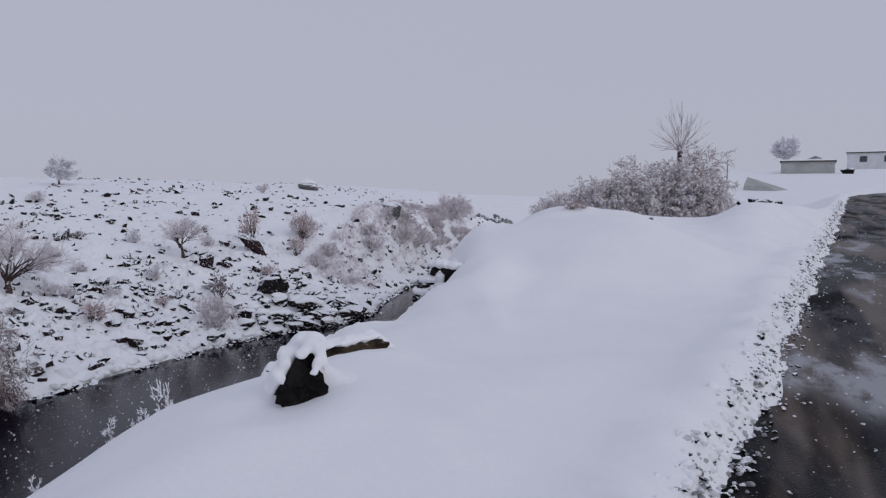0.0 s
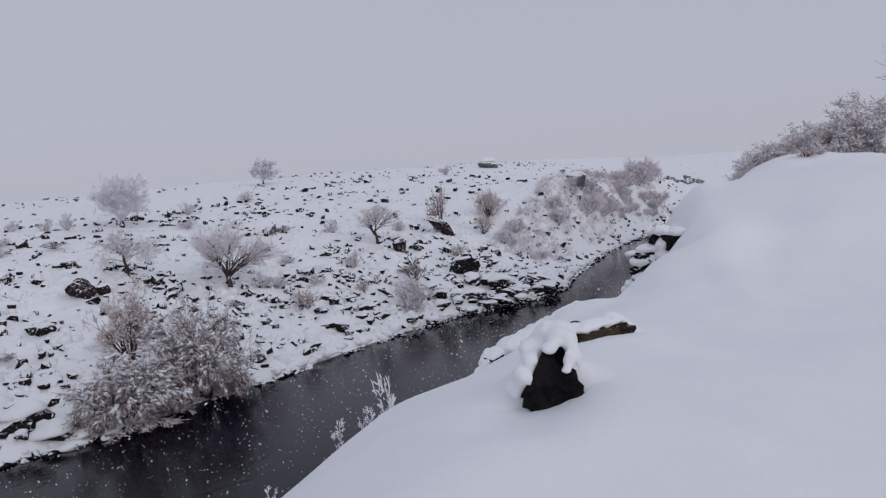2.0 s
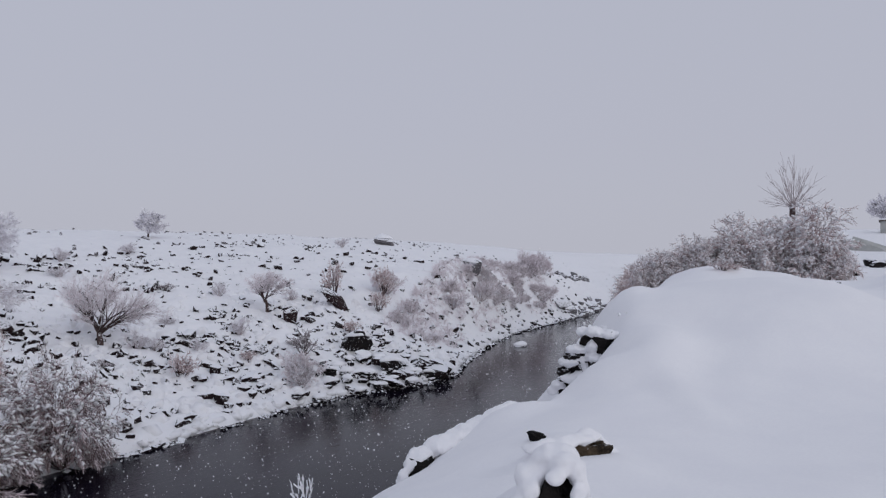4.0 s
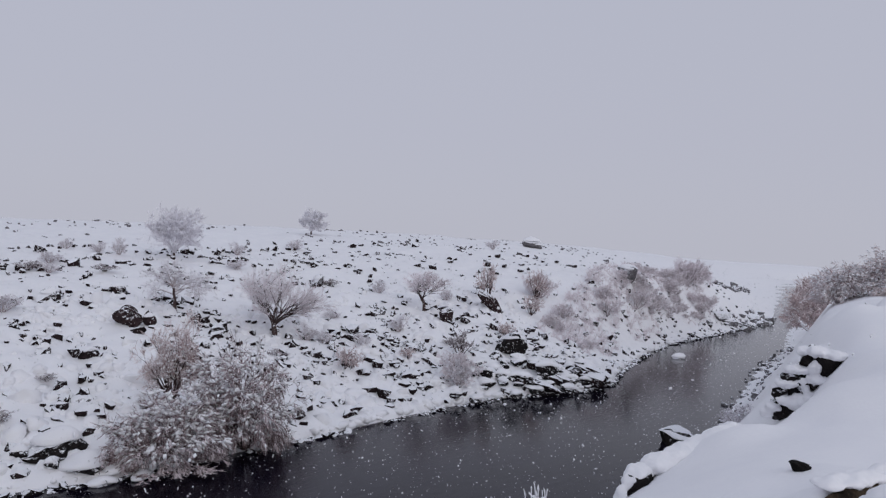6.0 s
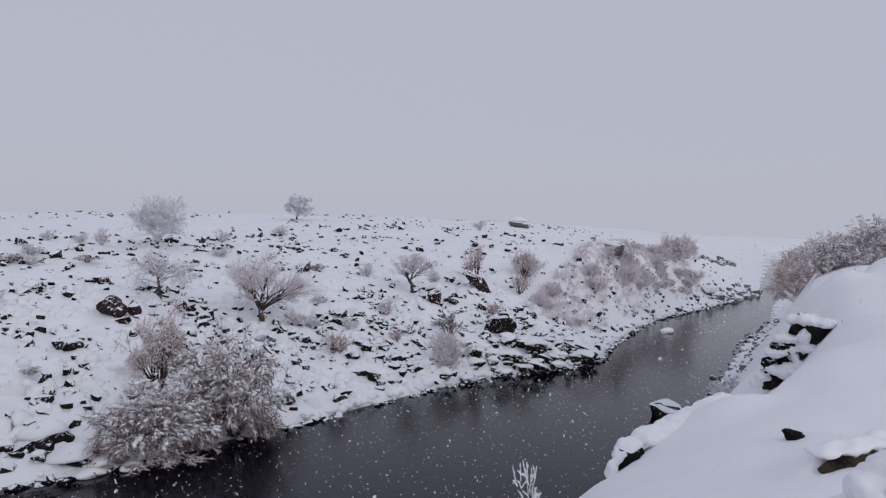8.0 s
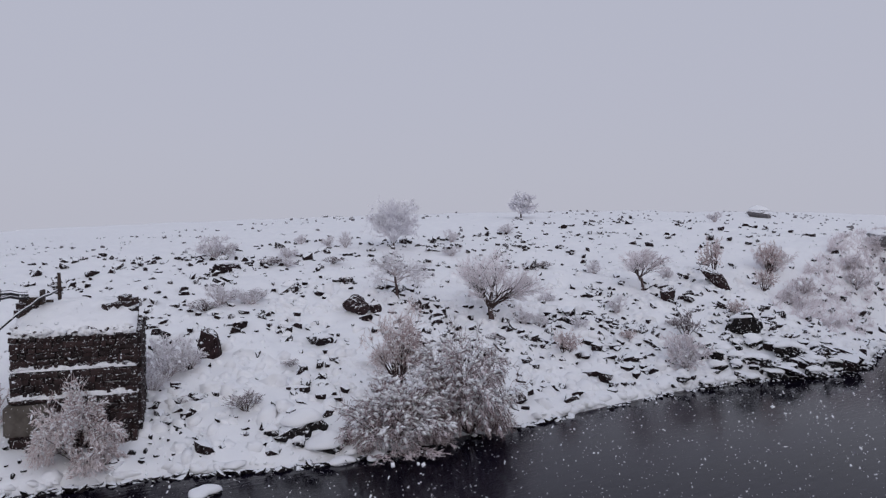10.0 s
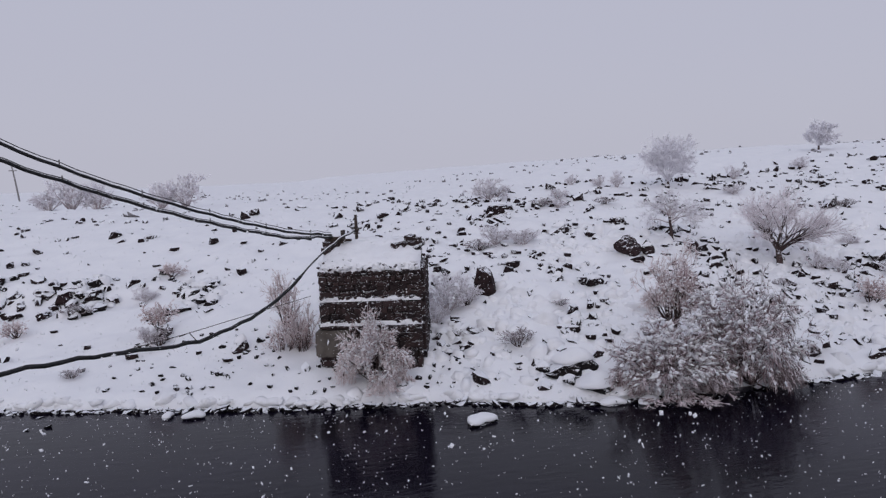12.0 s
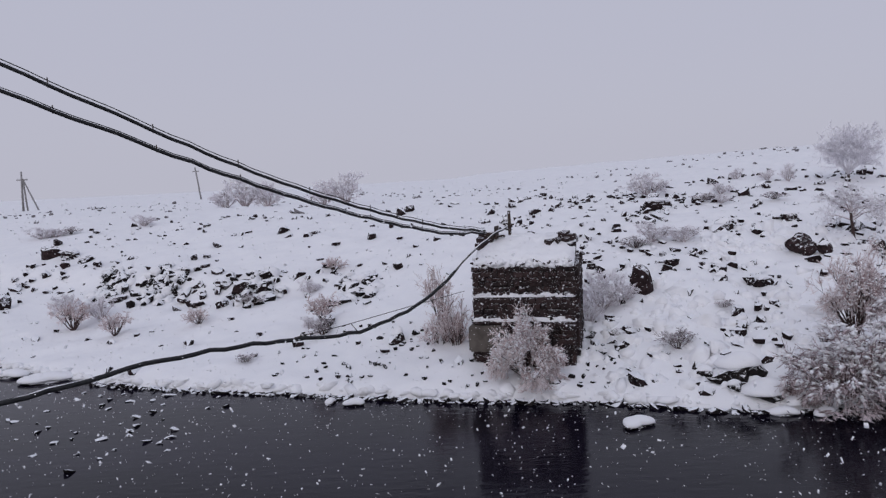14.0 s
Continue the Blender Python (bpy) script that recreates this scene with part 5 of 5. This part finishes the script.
heap("steep_bank_stones", strewn(260, 36, 84, 0, 5.5, 1.2, lambda x, y, s: 0.3 + 0.6 * np.clip(wave(x, y, 2.2, 54), 0, None), (0.14, 0.42), (-0.05, 0.10)), ROCK, "scree of snow-dusted stones below the steep bank", "stones", 63)
# far stones get the pale colour that imitates haze
heap("plateau_stones", strewn(800, -60, 140, 22, 85, 1.0, lambda x, y, s: np.where(wave(x, y, 9, 53) > -0.1, 0.9, 0.2), (0.15, 0.45), (0.0, 0.15)), ROCK_HAZED, "far stones and tufts on the plateau in a haze-pale colour", "stones", 64)
heap("terrace_stones", strewn(120, 84, 122, 4.0, 5.2, 1.0, lambda x, y, s: 0.3 + 0.7 * (wave(x, y, 3.0, 93) > -0.2), (0.3, 0.8), (0.0, 0.2)), ROCK_HAZED, "haze-pale stones along the edge of a far terrace", "stones", 75)
heap("bend_stones", strewn(46, 66, 94, -0.7, 1.6, 1.0, lambda x, y, s: 0.2 + 0.8 * ramp(x, 72, 78), (0.4, 1.1), (-0.1, 0.2)), ROCK_HAZED, "rimed and haze-pale stones piled at the bend of the river", "stones", 76)
# rocky outcrops of the low scarp upstream
for i, (x, y, s) in enumerate([(-23.4, 41.0, 1.8), (-22.0, 40.4, 1.4), (-20.6, 39.6, 1.2), (-13.8, 34.0, 0.9), (-12.9, 33.5, 1.0), (-10.4, 31.6, 1.1), (-9.4, 31.0, 1.3), (-8.2, 30.6, 1.2), (-7.4, 30.2, 0.9),
                               (-12.3, 31.4, 0.8), (-11.2, 30.2, 0.8), (-9.8, 29.4, 0.9), (-21.4, 38.8, 0.9), (-19.3, 38.2, 0.8)]):
    boulder("outcrop_rock", x, y + 2.2, (s * 0.85, s * 0.55, s * 0.6), i * 37, 2 + i % 6, ROCK_BROWN if i % 3 == 0 else ROCK, "jagged rock breaking through the snow of a low scarp", "outcrops upstream", 0.05, sunk=0.35, shapes=JAGGED_SHAPES)

# ---------------------------------------------------------------- rocks of the near bank
NEAR_G = "rocks of the near bank"
# the cleft boulder: a dark slanting face towards the road under a thick hood; a runs along the face, b into the bank, h up
cleft = boulder("cleft_boulder", 3.25, -0.09, (0.40, 0.26, 0.40), -59, 0, ROCK_BARE, "black boulder under a thick overhanging snow hood", NEAR_G, 0.0, lean=-10, sunk=0.5, z=5.34, shapes=JAGGED_SHAPES, cut=(-0.432, 0.734, 0.524, 0.085))


def cleft_rise(x, y):
    a, b = (x - 3.2) * 0.51 - (y + 0.12) * 0.86, (x - 3.2) * 0.86 + (y + 0.12) * 0.51
    bank = np.exp(-(np.abs(a + 0.02) / 0.23) ** 2.4) * ramp(b, 0.02, 0.20) * np.exp(-(np.clip(b - 0.20, 0, None) / 0.24) ** 2)
    return 0.21 * bank + 0.010 * wave(x, y, 0.12, 71) * bank


drift(cleft, 2.55, 4.1, -0.75, 0.75, cleft_rise, "snow banked up behind the boulder")
CLEFT_SNOW = [(0.05, 0.12, 0.34, 0.115, 0.07), (-0.06, 0.09, 0.27, 0.085, 0.06), (0.03, -0.03, 0.30, 0.045, 0.035), (0.135, 0.02, 0.29, 0.045, 0.06), (0.125, -0.06, 0.235, 0.035, 0.05), (0.105, -0.085, 0.185, 0.032, 0.016),
              (0.175, -0.02, 0.20, 0.028, 0.06), (0.02, 0.22, 0.22, 0.12, 0.13), (0.10, 0.02, 0.345, 0.07, 0.05), (-0.08, 0.0, 0.235, 0.065, 0.055), (-0.125, 0.01, 0.15, 0.07, 0.065), (-0.155, 0.03, 0.07, 0.065, 0.06)]
hood(cleft, [(3.2 + 0.51 * a + 0.86 * b - 3.25, -0.12 - 0.86 * a + 0.51 * b + 0.09, 5.22 + h - 5.34, r, r, rh) for a, b, h, r, rh in CLEFT_SNOW],
     "plump hood of snow hanging over the boulder", 0.014)

# the ledge: a thin dark sliver of rock below a lobe of snow; a runs along the sliver, b into the bank
ledge = boulder("ledge_rock", 4.42, 0.20, (0.66, 0.17, 0.17), -31, 1, ROCK_MOSS, "mossy brown ledge beneath an overhanging lobe of snow", NEAR_G, 0.0, lean=-7, sunk=0.40, shapes=JAGGED_SHAPES)


def ledge_rise(x, y):
    a, b = (x - 4.27) * 0.855 - (y - 0.26) * 0.52, (x - 4.27) * 0.52 + (y - 0.26) * 0.855
    return 0.13 * ramp(a, -0.30, 0.08) * (1 - ramp(a, 0.40, 0.64)) * ramp(b, 0.0, 0.10) * np.exp(-(np.clip(b - 0.12, 0, None) / 0.5) ** 2)


drift(ledge, 3.9, 5.6, -0.7, 1.2, ledge_rise, "snow lobe banked over the ledge")
hood(ledge, [(4.27 + 0.855 * a + 0.52 * 0.07 - 4.42, 0.26 - 0.52 * a + 0.855 * 0.07 - 0.20, 0.105 + 0.10 * (a - 0.25), 0.10, 0.10, 0.036) for a in (-0.06, 0.04, 0.14, 0.24, 0.34)], "rounded lip of snow over the ledge", 0.016)
boulder("brink_rock", 5.18, 0.72, (0.10, 0.15, 0.10), 10, 3, ROCK_BARE, "small dark rock half hidden in the snow", NEAR_G, 0.0, sunk=0.38, shapes=JAGGED_SHAPES)
boulder("brink_rock", 11.32, -1.17, (0.16, 0.10, 0.09), 30, 4, ROCK_BLACK, "small dark stone showing through the snowfield", NEAR_G, 0.0, sunk=0.45, shapes=JAGGED_SHAPES)

# the shelf that juts over the river
shelf = boulder("brink_shelf", 6.40, 2.38, (0.44, 0.28, 0.25), -30, 2, ROCK_BARE, "dark rock shelf under a plump lobe of snow on the brink", NEAR_G, 0.0, sunk=0.5, z=4.36, shapes=JAGGED_SHAPES)
hood(shelf, [(0.0, 0.08, 0.09, 0.15, 0.13, 0.09), (0.08, 0.05, 0.12, 0.14, 0.11, 0.08), (-0.08, 0.11, 0.02, 0.09, 0.08, 0.09), (-0.20, 0.14, -0.10, 0.07, 0.07, 0.11)], "knob of snow on the tip of the shelf", 0.016)
hood(shelf, [(0.20 + 0.12 * i, -0.01 - 0.055 * i, 0.16 + 0.034 * i, 0.16, 0.15, 0.10) for i in range(9)], "rounded lobe of snow along the brink", 0.02)

# the rocky knob on the brink: x, y, z of each rock, its width and height
KNOB_G = "rocks of the knob"
KNOB = [(9.46, 1.68, 5.42, 0.26, 0.36), (9.46, 1.49, 5.35, 0.36, 0.30), (9.46, 1.85, 5.20, 0.33, 0.20), (9.46, 1.67, 5.18, 0.25, 0.25),
        (9.46, 1.82, 4.99, 0.30, 0.30), (9.46, 2.01, 4.93, 0.20, 0.20), (9.46, 2.02, 4.74, 0.25, 0.28), (9.46, 1.88, 4.77, 0.25, 0.25)]
for i, (x, y, z, wide, high) in enumerate(KNOB):
    boulder("knob_rock", x, y, (wide * 1.08, wide * 1.15, high * 1.08), 25 + 40 * i, 2 + i % 6, ROCK_BLACK, "jagged black rock breaking out under pillows of snow", KNOB_G, 0.0, lean=9 * (i % 3) - 9, sunk=0.5, z=z, shapes=JAGGED_SHAPES)
core = boulder("knob_rock", 9.90, 1.86, (0.62, 0.52, 0.90), 20, 5, ROCK_BLACK, "large dark rock at the heart of the knob", KNOB_G, 0.0, sunk=0.5, z=4.86, shapes=JAGGED_SHAPES)
# the snow between and on them: place, half width, half height
KNOB_SNOW = [(9.37, 1.76, 5.52, 0.09, 0.07), (9.37, 1.60, 5.53, 0.15, 0.08), (9.40, 1.43, 5.50, 0.15, 0.08), (9.37, 1.62, 5.34, 0.09, 0.11),
        (9.37, 1.46, 5.43, 0.07, 0.09), (9.37, 1.83, 5.29, 0.17, 0.06), (9.37, 1.93, 5.11, 0.17, 0.07), (9.37, 1.75, 5.14, 0.08, 0.06),
        (9.37, 1.72, 5.05, 0.06, 0.08), (9.37, 1.93, 4.89, 0.12, 0.06), (9.37, 1.82, 4.88, 0.15, 0.09), (9.37, 2.08, 4.78, 0.11, 0.07),
        (9.37, 2.14, 4.70, 0.09, 0.06), (9.37, 1.56, 5.19, 0.16, 0.06), (9.37, 1.67, 4.93, 0.18, 0.11)]
hood(core, [(x - 9.90, y - 1.86, z - 4.86, wide * 0.95, wide * 0.92, high * 0.95) for x, y, z, wide, high in KNOB_SNOW] + [
    (x - 9.90 + 0.05 * math.sin(9 * y), y - 1.86 + 0.6 * wide * math.sin(5 * z + i), z - 4.86 + 0.3 * high, 0.5 * wide, 0.5 * wide, 0.5 * high) for i, (x, y, z, wide, high) in enumerate(KNOB_SNOW)], "plump pillows of snow on and between the rocks", 0.013)
hood(core, [(0.20, -0.38, 0.46, 0.45, 0.28, 0.16), (0.60, 0.0, 0.28, 0.55, 0.32, 0.36), (0.75, 0.1, -0.1, 0.5, 0.3, 0.4), (0.6, -0.4, 0.55, 0.7, 0.4, 0.25)], "bank of snow behind the rocks", 0.03)
heap("near_shore_stones", strewn(130, 24, 62, -1.6, 0.3, 1.0, lambda x, y, s: 0.9 + 0 * x, (0.12, 0.3), (0.0, 0.1), NEAR_SHORE), ROCK_HAZED, "snow-dusted stones at the foot of the near bank", "stones", 65)

# ---------------------------------------------------------------- buildings and poles on the plain
def hut(name, x, y, z, w, d, h, turn, wall, label, windows):
    root = empty(name, x, y, z, label, "building", turn=turn)
    child("wall", box_mesh("wall", -w / 2, w / 2, 0, d, -2.5, h, wall, 0.03), root)
    child("roof", box_mesh("roof", -w / 2 - 0.2, w / 2 + 0.2, -0.25, d + 0.25, h, h + 0.16, CONCRETE, 0.03), root, "flat grey roof slab")
    child("snow_roof", snow_slab("snow_roof", -w / 2 - 0.2, w / 2 + 0.2, -0.25, d + 0.25, h + 0.16, 0.28, 12, 16, 8), root, "thick snow on the roof")
    for u in windows:
        win = child("window", box_mesh("window", u - 0.55, u + 0.55, -0.05, 0.06, h * 0.38, h * 0.80, WOOD_GREY, 0.02), root, "dark window in a pale frame")
        child("pane", box_mesh("pane", u - 0.46, u + 0.46, -0.07, -0.045, h * 0.42, h * 0.76, DARK_GLASS, 0.0), win)
    return root


hut("farm_shed", 107.2, -8.0, 10.4, 6.4, 5.0, 1.35, -93, PLASTER, "low grey shed with a snow-covered flat roof", [])
gable = empty("shed_gable", 109.6, -9.0, 11.95, "small snowy gable standing on the shed's roof", "roof", turn=-93)
child("ridge", mesh_from("ridge", [(-1.6, 0, 0), (1.6, 0, 0), (0, 0, 0.7), (-1.6, 2, 0), (1.6, 2, 0), (0, 2, 0.7)], [(0, 1, 2), (3, 5, 4), (0, 2, 5, 3), (1, 4, 5, 2), (0, 3, 4, 1)], WOOD_GREY, smooth=False), gable)
hut("farm_house", 134.0, -20.5, 12.0, 11.0, 7.0, 2.4, -98, PLASTER_WHITE, "pale farmhouse with dark windows on the snowy plain", [-3.2, 0.2, 3.4])
slab = empty("concrete_ramp", 59.6, -3.0, 7.3, "tilted grey concrete slab lying in the snow", "slab", turn=-90)
child("plate", mesh_from("plate", [(-1.7, 0, -0.2), (1.2, 0, -0.2), (1.9, 1.8, -0.3), (-1.6, 1.8, 0.6), (-1.6, 0, 0.35), (-0.3, 0, 0.42), (1.6, 1.2, 0.05), (-1.4, 1.9, 1.1)],
                          [(0, 1, 5, 4), (1, 2, 6, 5), (4, 5, 6, 7), (0, 4, 7, 3), (2, 3, 7, 6), (0, 3, 2, 1)], PLASTER, smooth=False), slab)
for i, (x, y, s) in enumerate([(44.6, -2.3, 0.8), (44.0, -1.6, 0.7), (44.8, -3.0, 0.6), (43.6, -2.7, 0.7), (44.2, -3.6, 0.5), (38.5, -1.6, 0.6), (106.5, -12.6, 1.5)]):
    boulder("field_rock", x, y, (s * 1.1, s * 0.8, s * 0.7), i * 43, i, ROCK_BLACK, "dark rock showing through snow on the plain", "rocks on the plain", 0.08, sunk=0.25)
# wears the twig colour that has haze painted in
far_tree = plant("far_poplar", "tree", 21, "hazy rounded tree behind the shed", "tree", FROST_HAZE, BUSHY, 22, 2.1, 5.0, trunk=1.2, trunk_r=0.16, fan=0.75, snow=60, lump=0.06, thick=0.025, limbs=FROST_HAZE)
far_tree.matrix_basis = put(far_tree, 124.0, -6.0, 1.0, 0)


def pole(name, x, y, h, r, lean, label, z=None):
    root = empty(name, x, y, float(ground(x, y)) if z is None else z, label, "pole")
    child("shaft", mesh_from("shaft", *tubes([(np.array(((0, 0, -0.5), (lean * 0.5, 0, h * 0.5), (lean, 0, h))), [r * 1.2, r, r * 0.8])], 8), WOOD_GREY), root)
    return root


pole("wooden_pole", 59.3, -0.2, 2.3, 0.045, 0.0, "thin bare wooden pole standing in the snow")
p2 = pole("utility_pole", -52.5, 160.0, 7.2, 0.16, -0.9, "leaning wooden utility pole far across the plain")
child("crossarm", box_mesh("crossarm", -1.5, -0.1, -0.08, 0.08, 6.2, 6.4, WOOD_GREY, 0.01), p2)
a = pole("braced_pole", -70.2, 122.4, 6.6, 0.17, 0.3, "braced utility pole far across the plain")
child("second_leg", mesh_from("second_leg", *tubes([(np.array(((0.8, 0, -0.5), (0.45, 0, 5.4))), [0.16, 0.13])], 8), WOOD_GREY), a)
child("brace", mesh_from("brace", *tubes([(np.array(((2.6, 0.4, -0.5), (0.5, 0, 5.2))), [0.14, 0.11])], 8), WOOD_GREY), a)
child("crossarm", box_mesh("crossarm", -0.6, 1.2, -0.08, 0.08, 5.1, 5.3, WOOD_GREY, 0.01), a)
for u in (-0.4, 0.3, 1.0):
    child("insulator", mesh_from("insulator", *tubes([(np.array(((u, 0, 5.3), (u, 0, 5.55))), [0.06, 0.05])], 6), PLASTER_WHITE), a)

# ---------------------------------------------------------------- ploughed rim of the road
rng = np.random.default_rng(99)


def rim(n, mean, spread, sizes, sink=0.08):
    x = np.where(rng.uniform(0, 1, n) < 0.12, rng.uniform(-4, 1, n), 1 + 34 * rng.uniform(0, 1, n) ** 1.7)
    y = road_edge(x) + mean + spread * np.clip(rng.normal(0, 1, n), -2, 1.7)
    s = rng.uniform(*sizes, n)
    z = np.maximum(ground(x, y), road_level(x) + 0.01) - s * sink
    return list(zip(x, y, z, s, rng.uniform(0.5, 0.9, n)))


chunks, grit = rim(1000, 0.05, 0.08, (0.012, 0.045), 0.2), rim(1300, 0.0, 0.09, (0.012, 0.05), 0.15)
heap("rim_clods", rim(1500, 0.09, 0.09, (0.025, 0.095), 0.34), SNOW, "rounded clods of snow on the ploughed rim", "snow lumps", 74, FINE_SHAPES, True)
heap("ploughed_slush", rim(1100, 0.01, 0.07, (0.012, 0.05), 0.25), SLUSH, "dirty wet lumps of slush at the road's rim", "slush", 73, FINE_SHAPES, True)
heap("ploughed_snow", chunks, SHADED_SNOW, "crumbled lumps of snow ploughed to the road's rim", "snow lumps", 66, FINE_SHAPES, True)
crumbs = [(x, y - abs(u), float(road_level(x)) + 0.012, d, f) for (x, y, z, d, f), u in zip(rim(500, -0.1, 0.1, (0.008, 0.026)), rng.normal(0, 0.8, 500))]
heap("road_crumbs", crumbs, SNOW, "crumbs of snow and ice scattered on the wet road", "snow lumps", 75, SOFT_SHAPES, True)
heap("road_gravel", grit, ROCK_BLACK, "wet dark gravel along the road's rim", "gravel", 67)

# ---------------------------------------------------------------- falling snow
rng = np.random.default_rng(123)
n = 32000
fx, fy, fz = rng.uniform(-14, 34, n), rng.uniform(0.5, 24, n), rng.uniform(0.2, 6.4, n)
keep = (fz > land(fx, fy) + 0.15) & (np.hypot(fx, fy + 1.2) > 4.0) & ((fz > land(fx, fy) + 0.8) | (fy > 3.0))
c = np.stack([fx, fy, fz], 1)[keep]
ax = rng.normal(0, 1, (len(c), 3, 3))
ax *= (rng.uniform(0.006, 0.019, len(c))[:, None] * rng.uniform(0.6, 1.2, (len(c), 3)) / np.linalg.norm(ax, axis=2))[:, :, None]
items = list(zip(c, ax))
tagged(new("falling_snow", mesh_from("falling_snow", *blobs(items), SNOW)), "white snowflakes drifting down through the air", "snowflakes", kind="stuff")
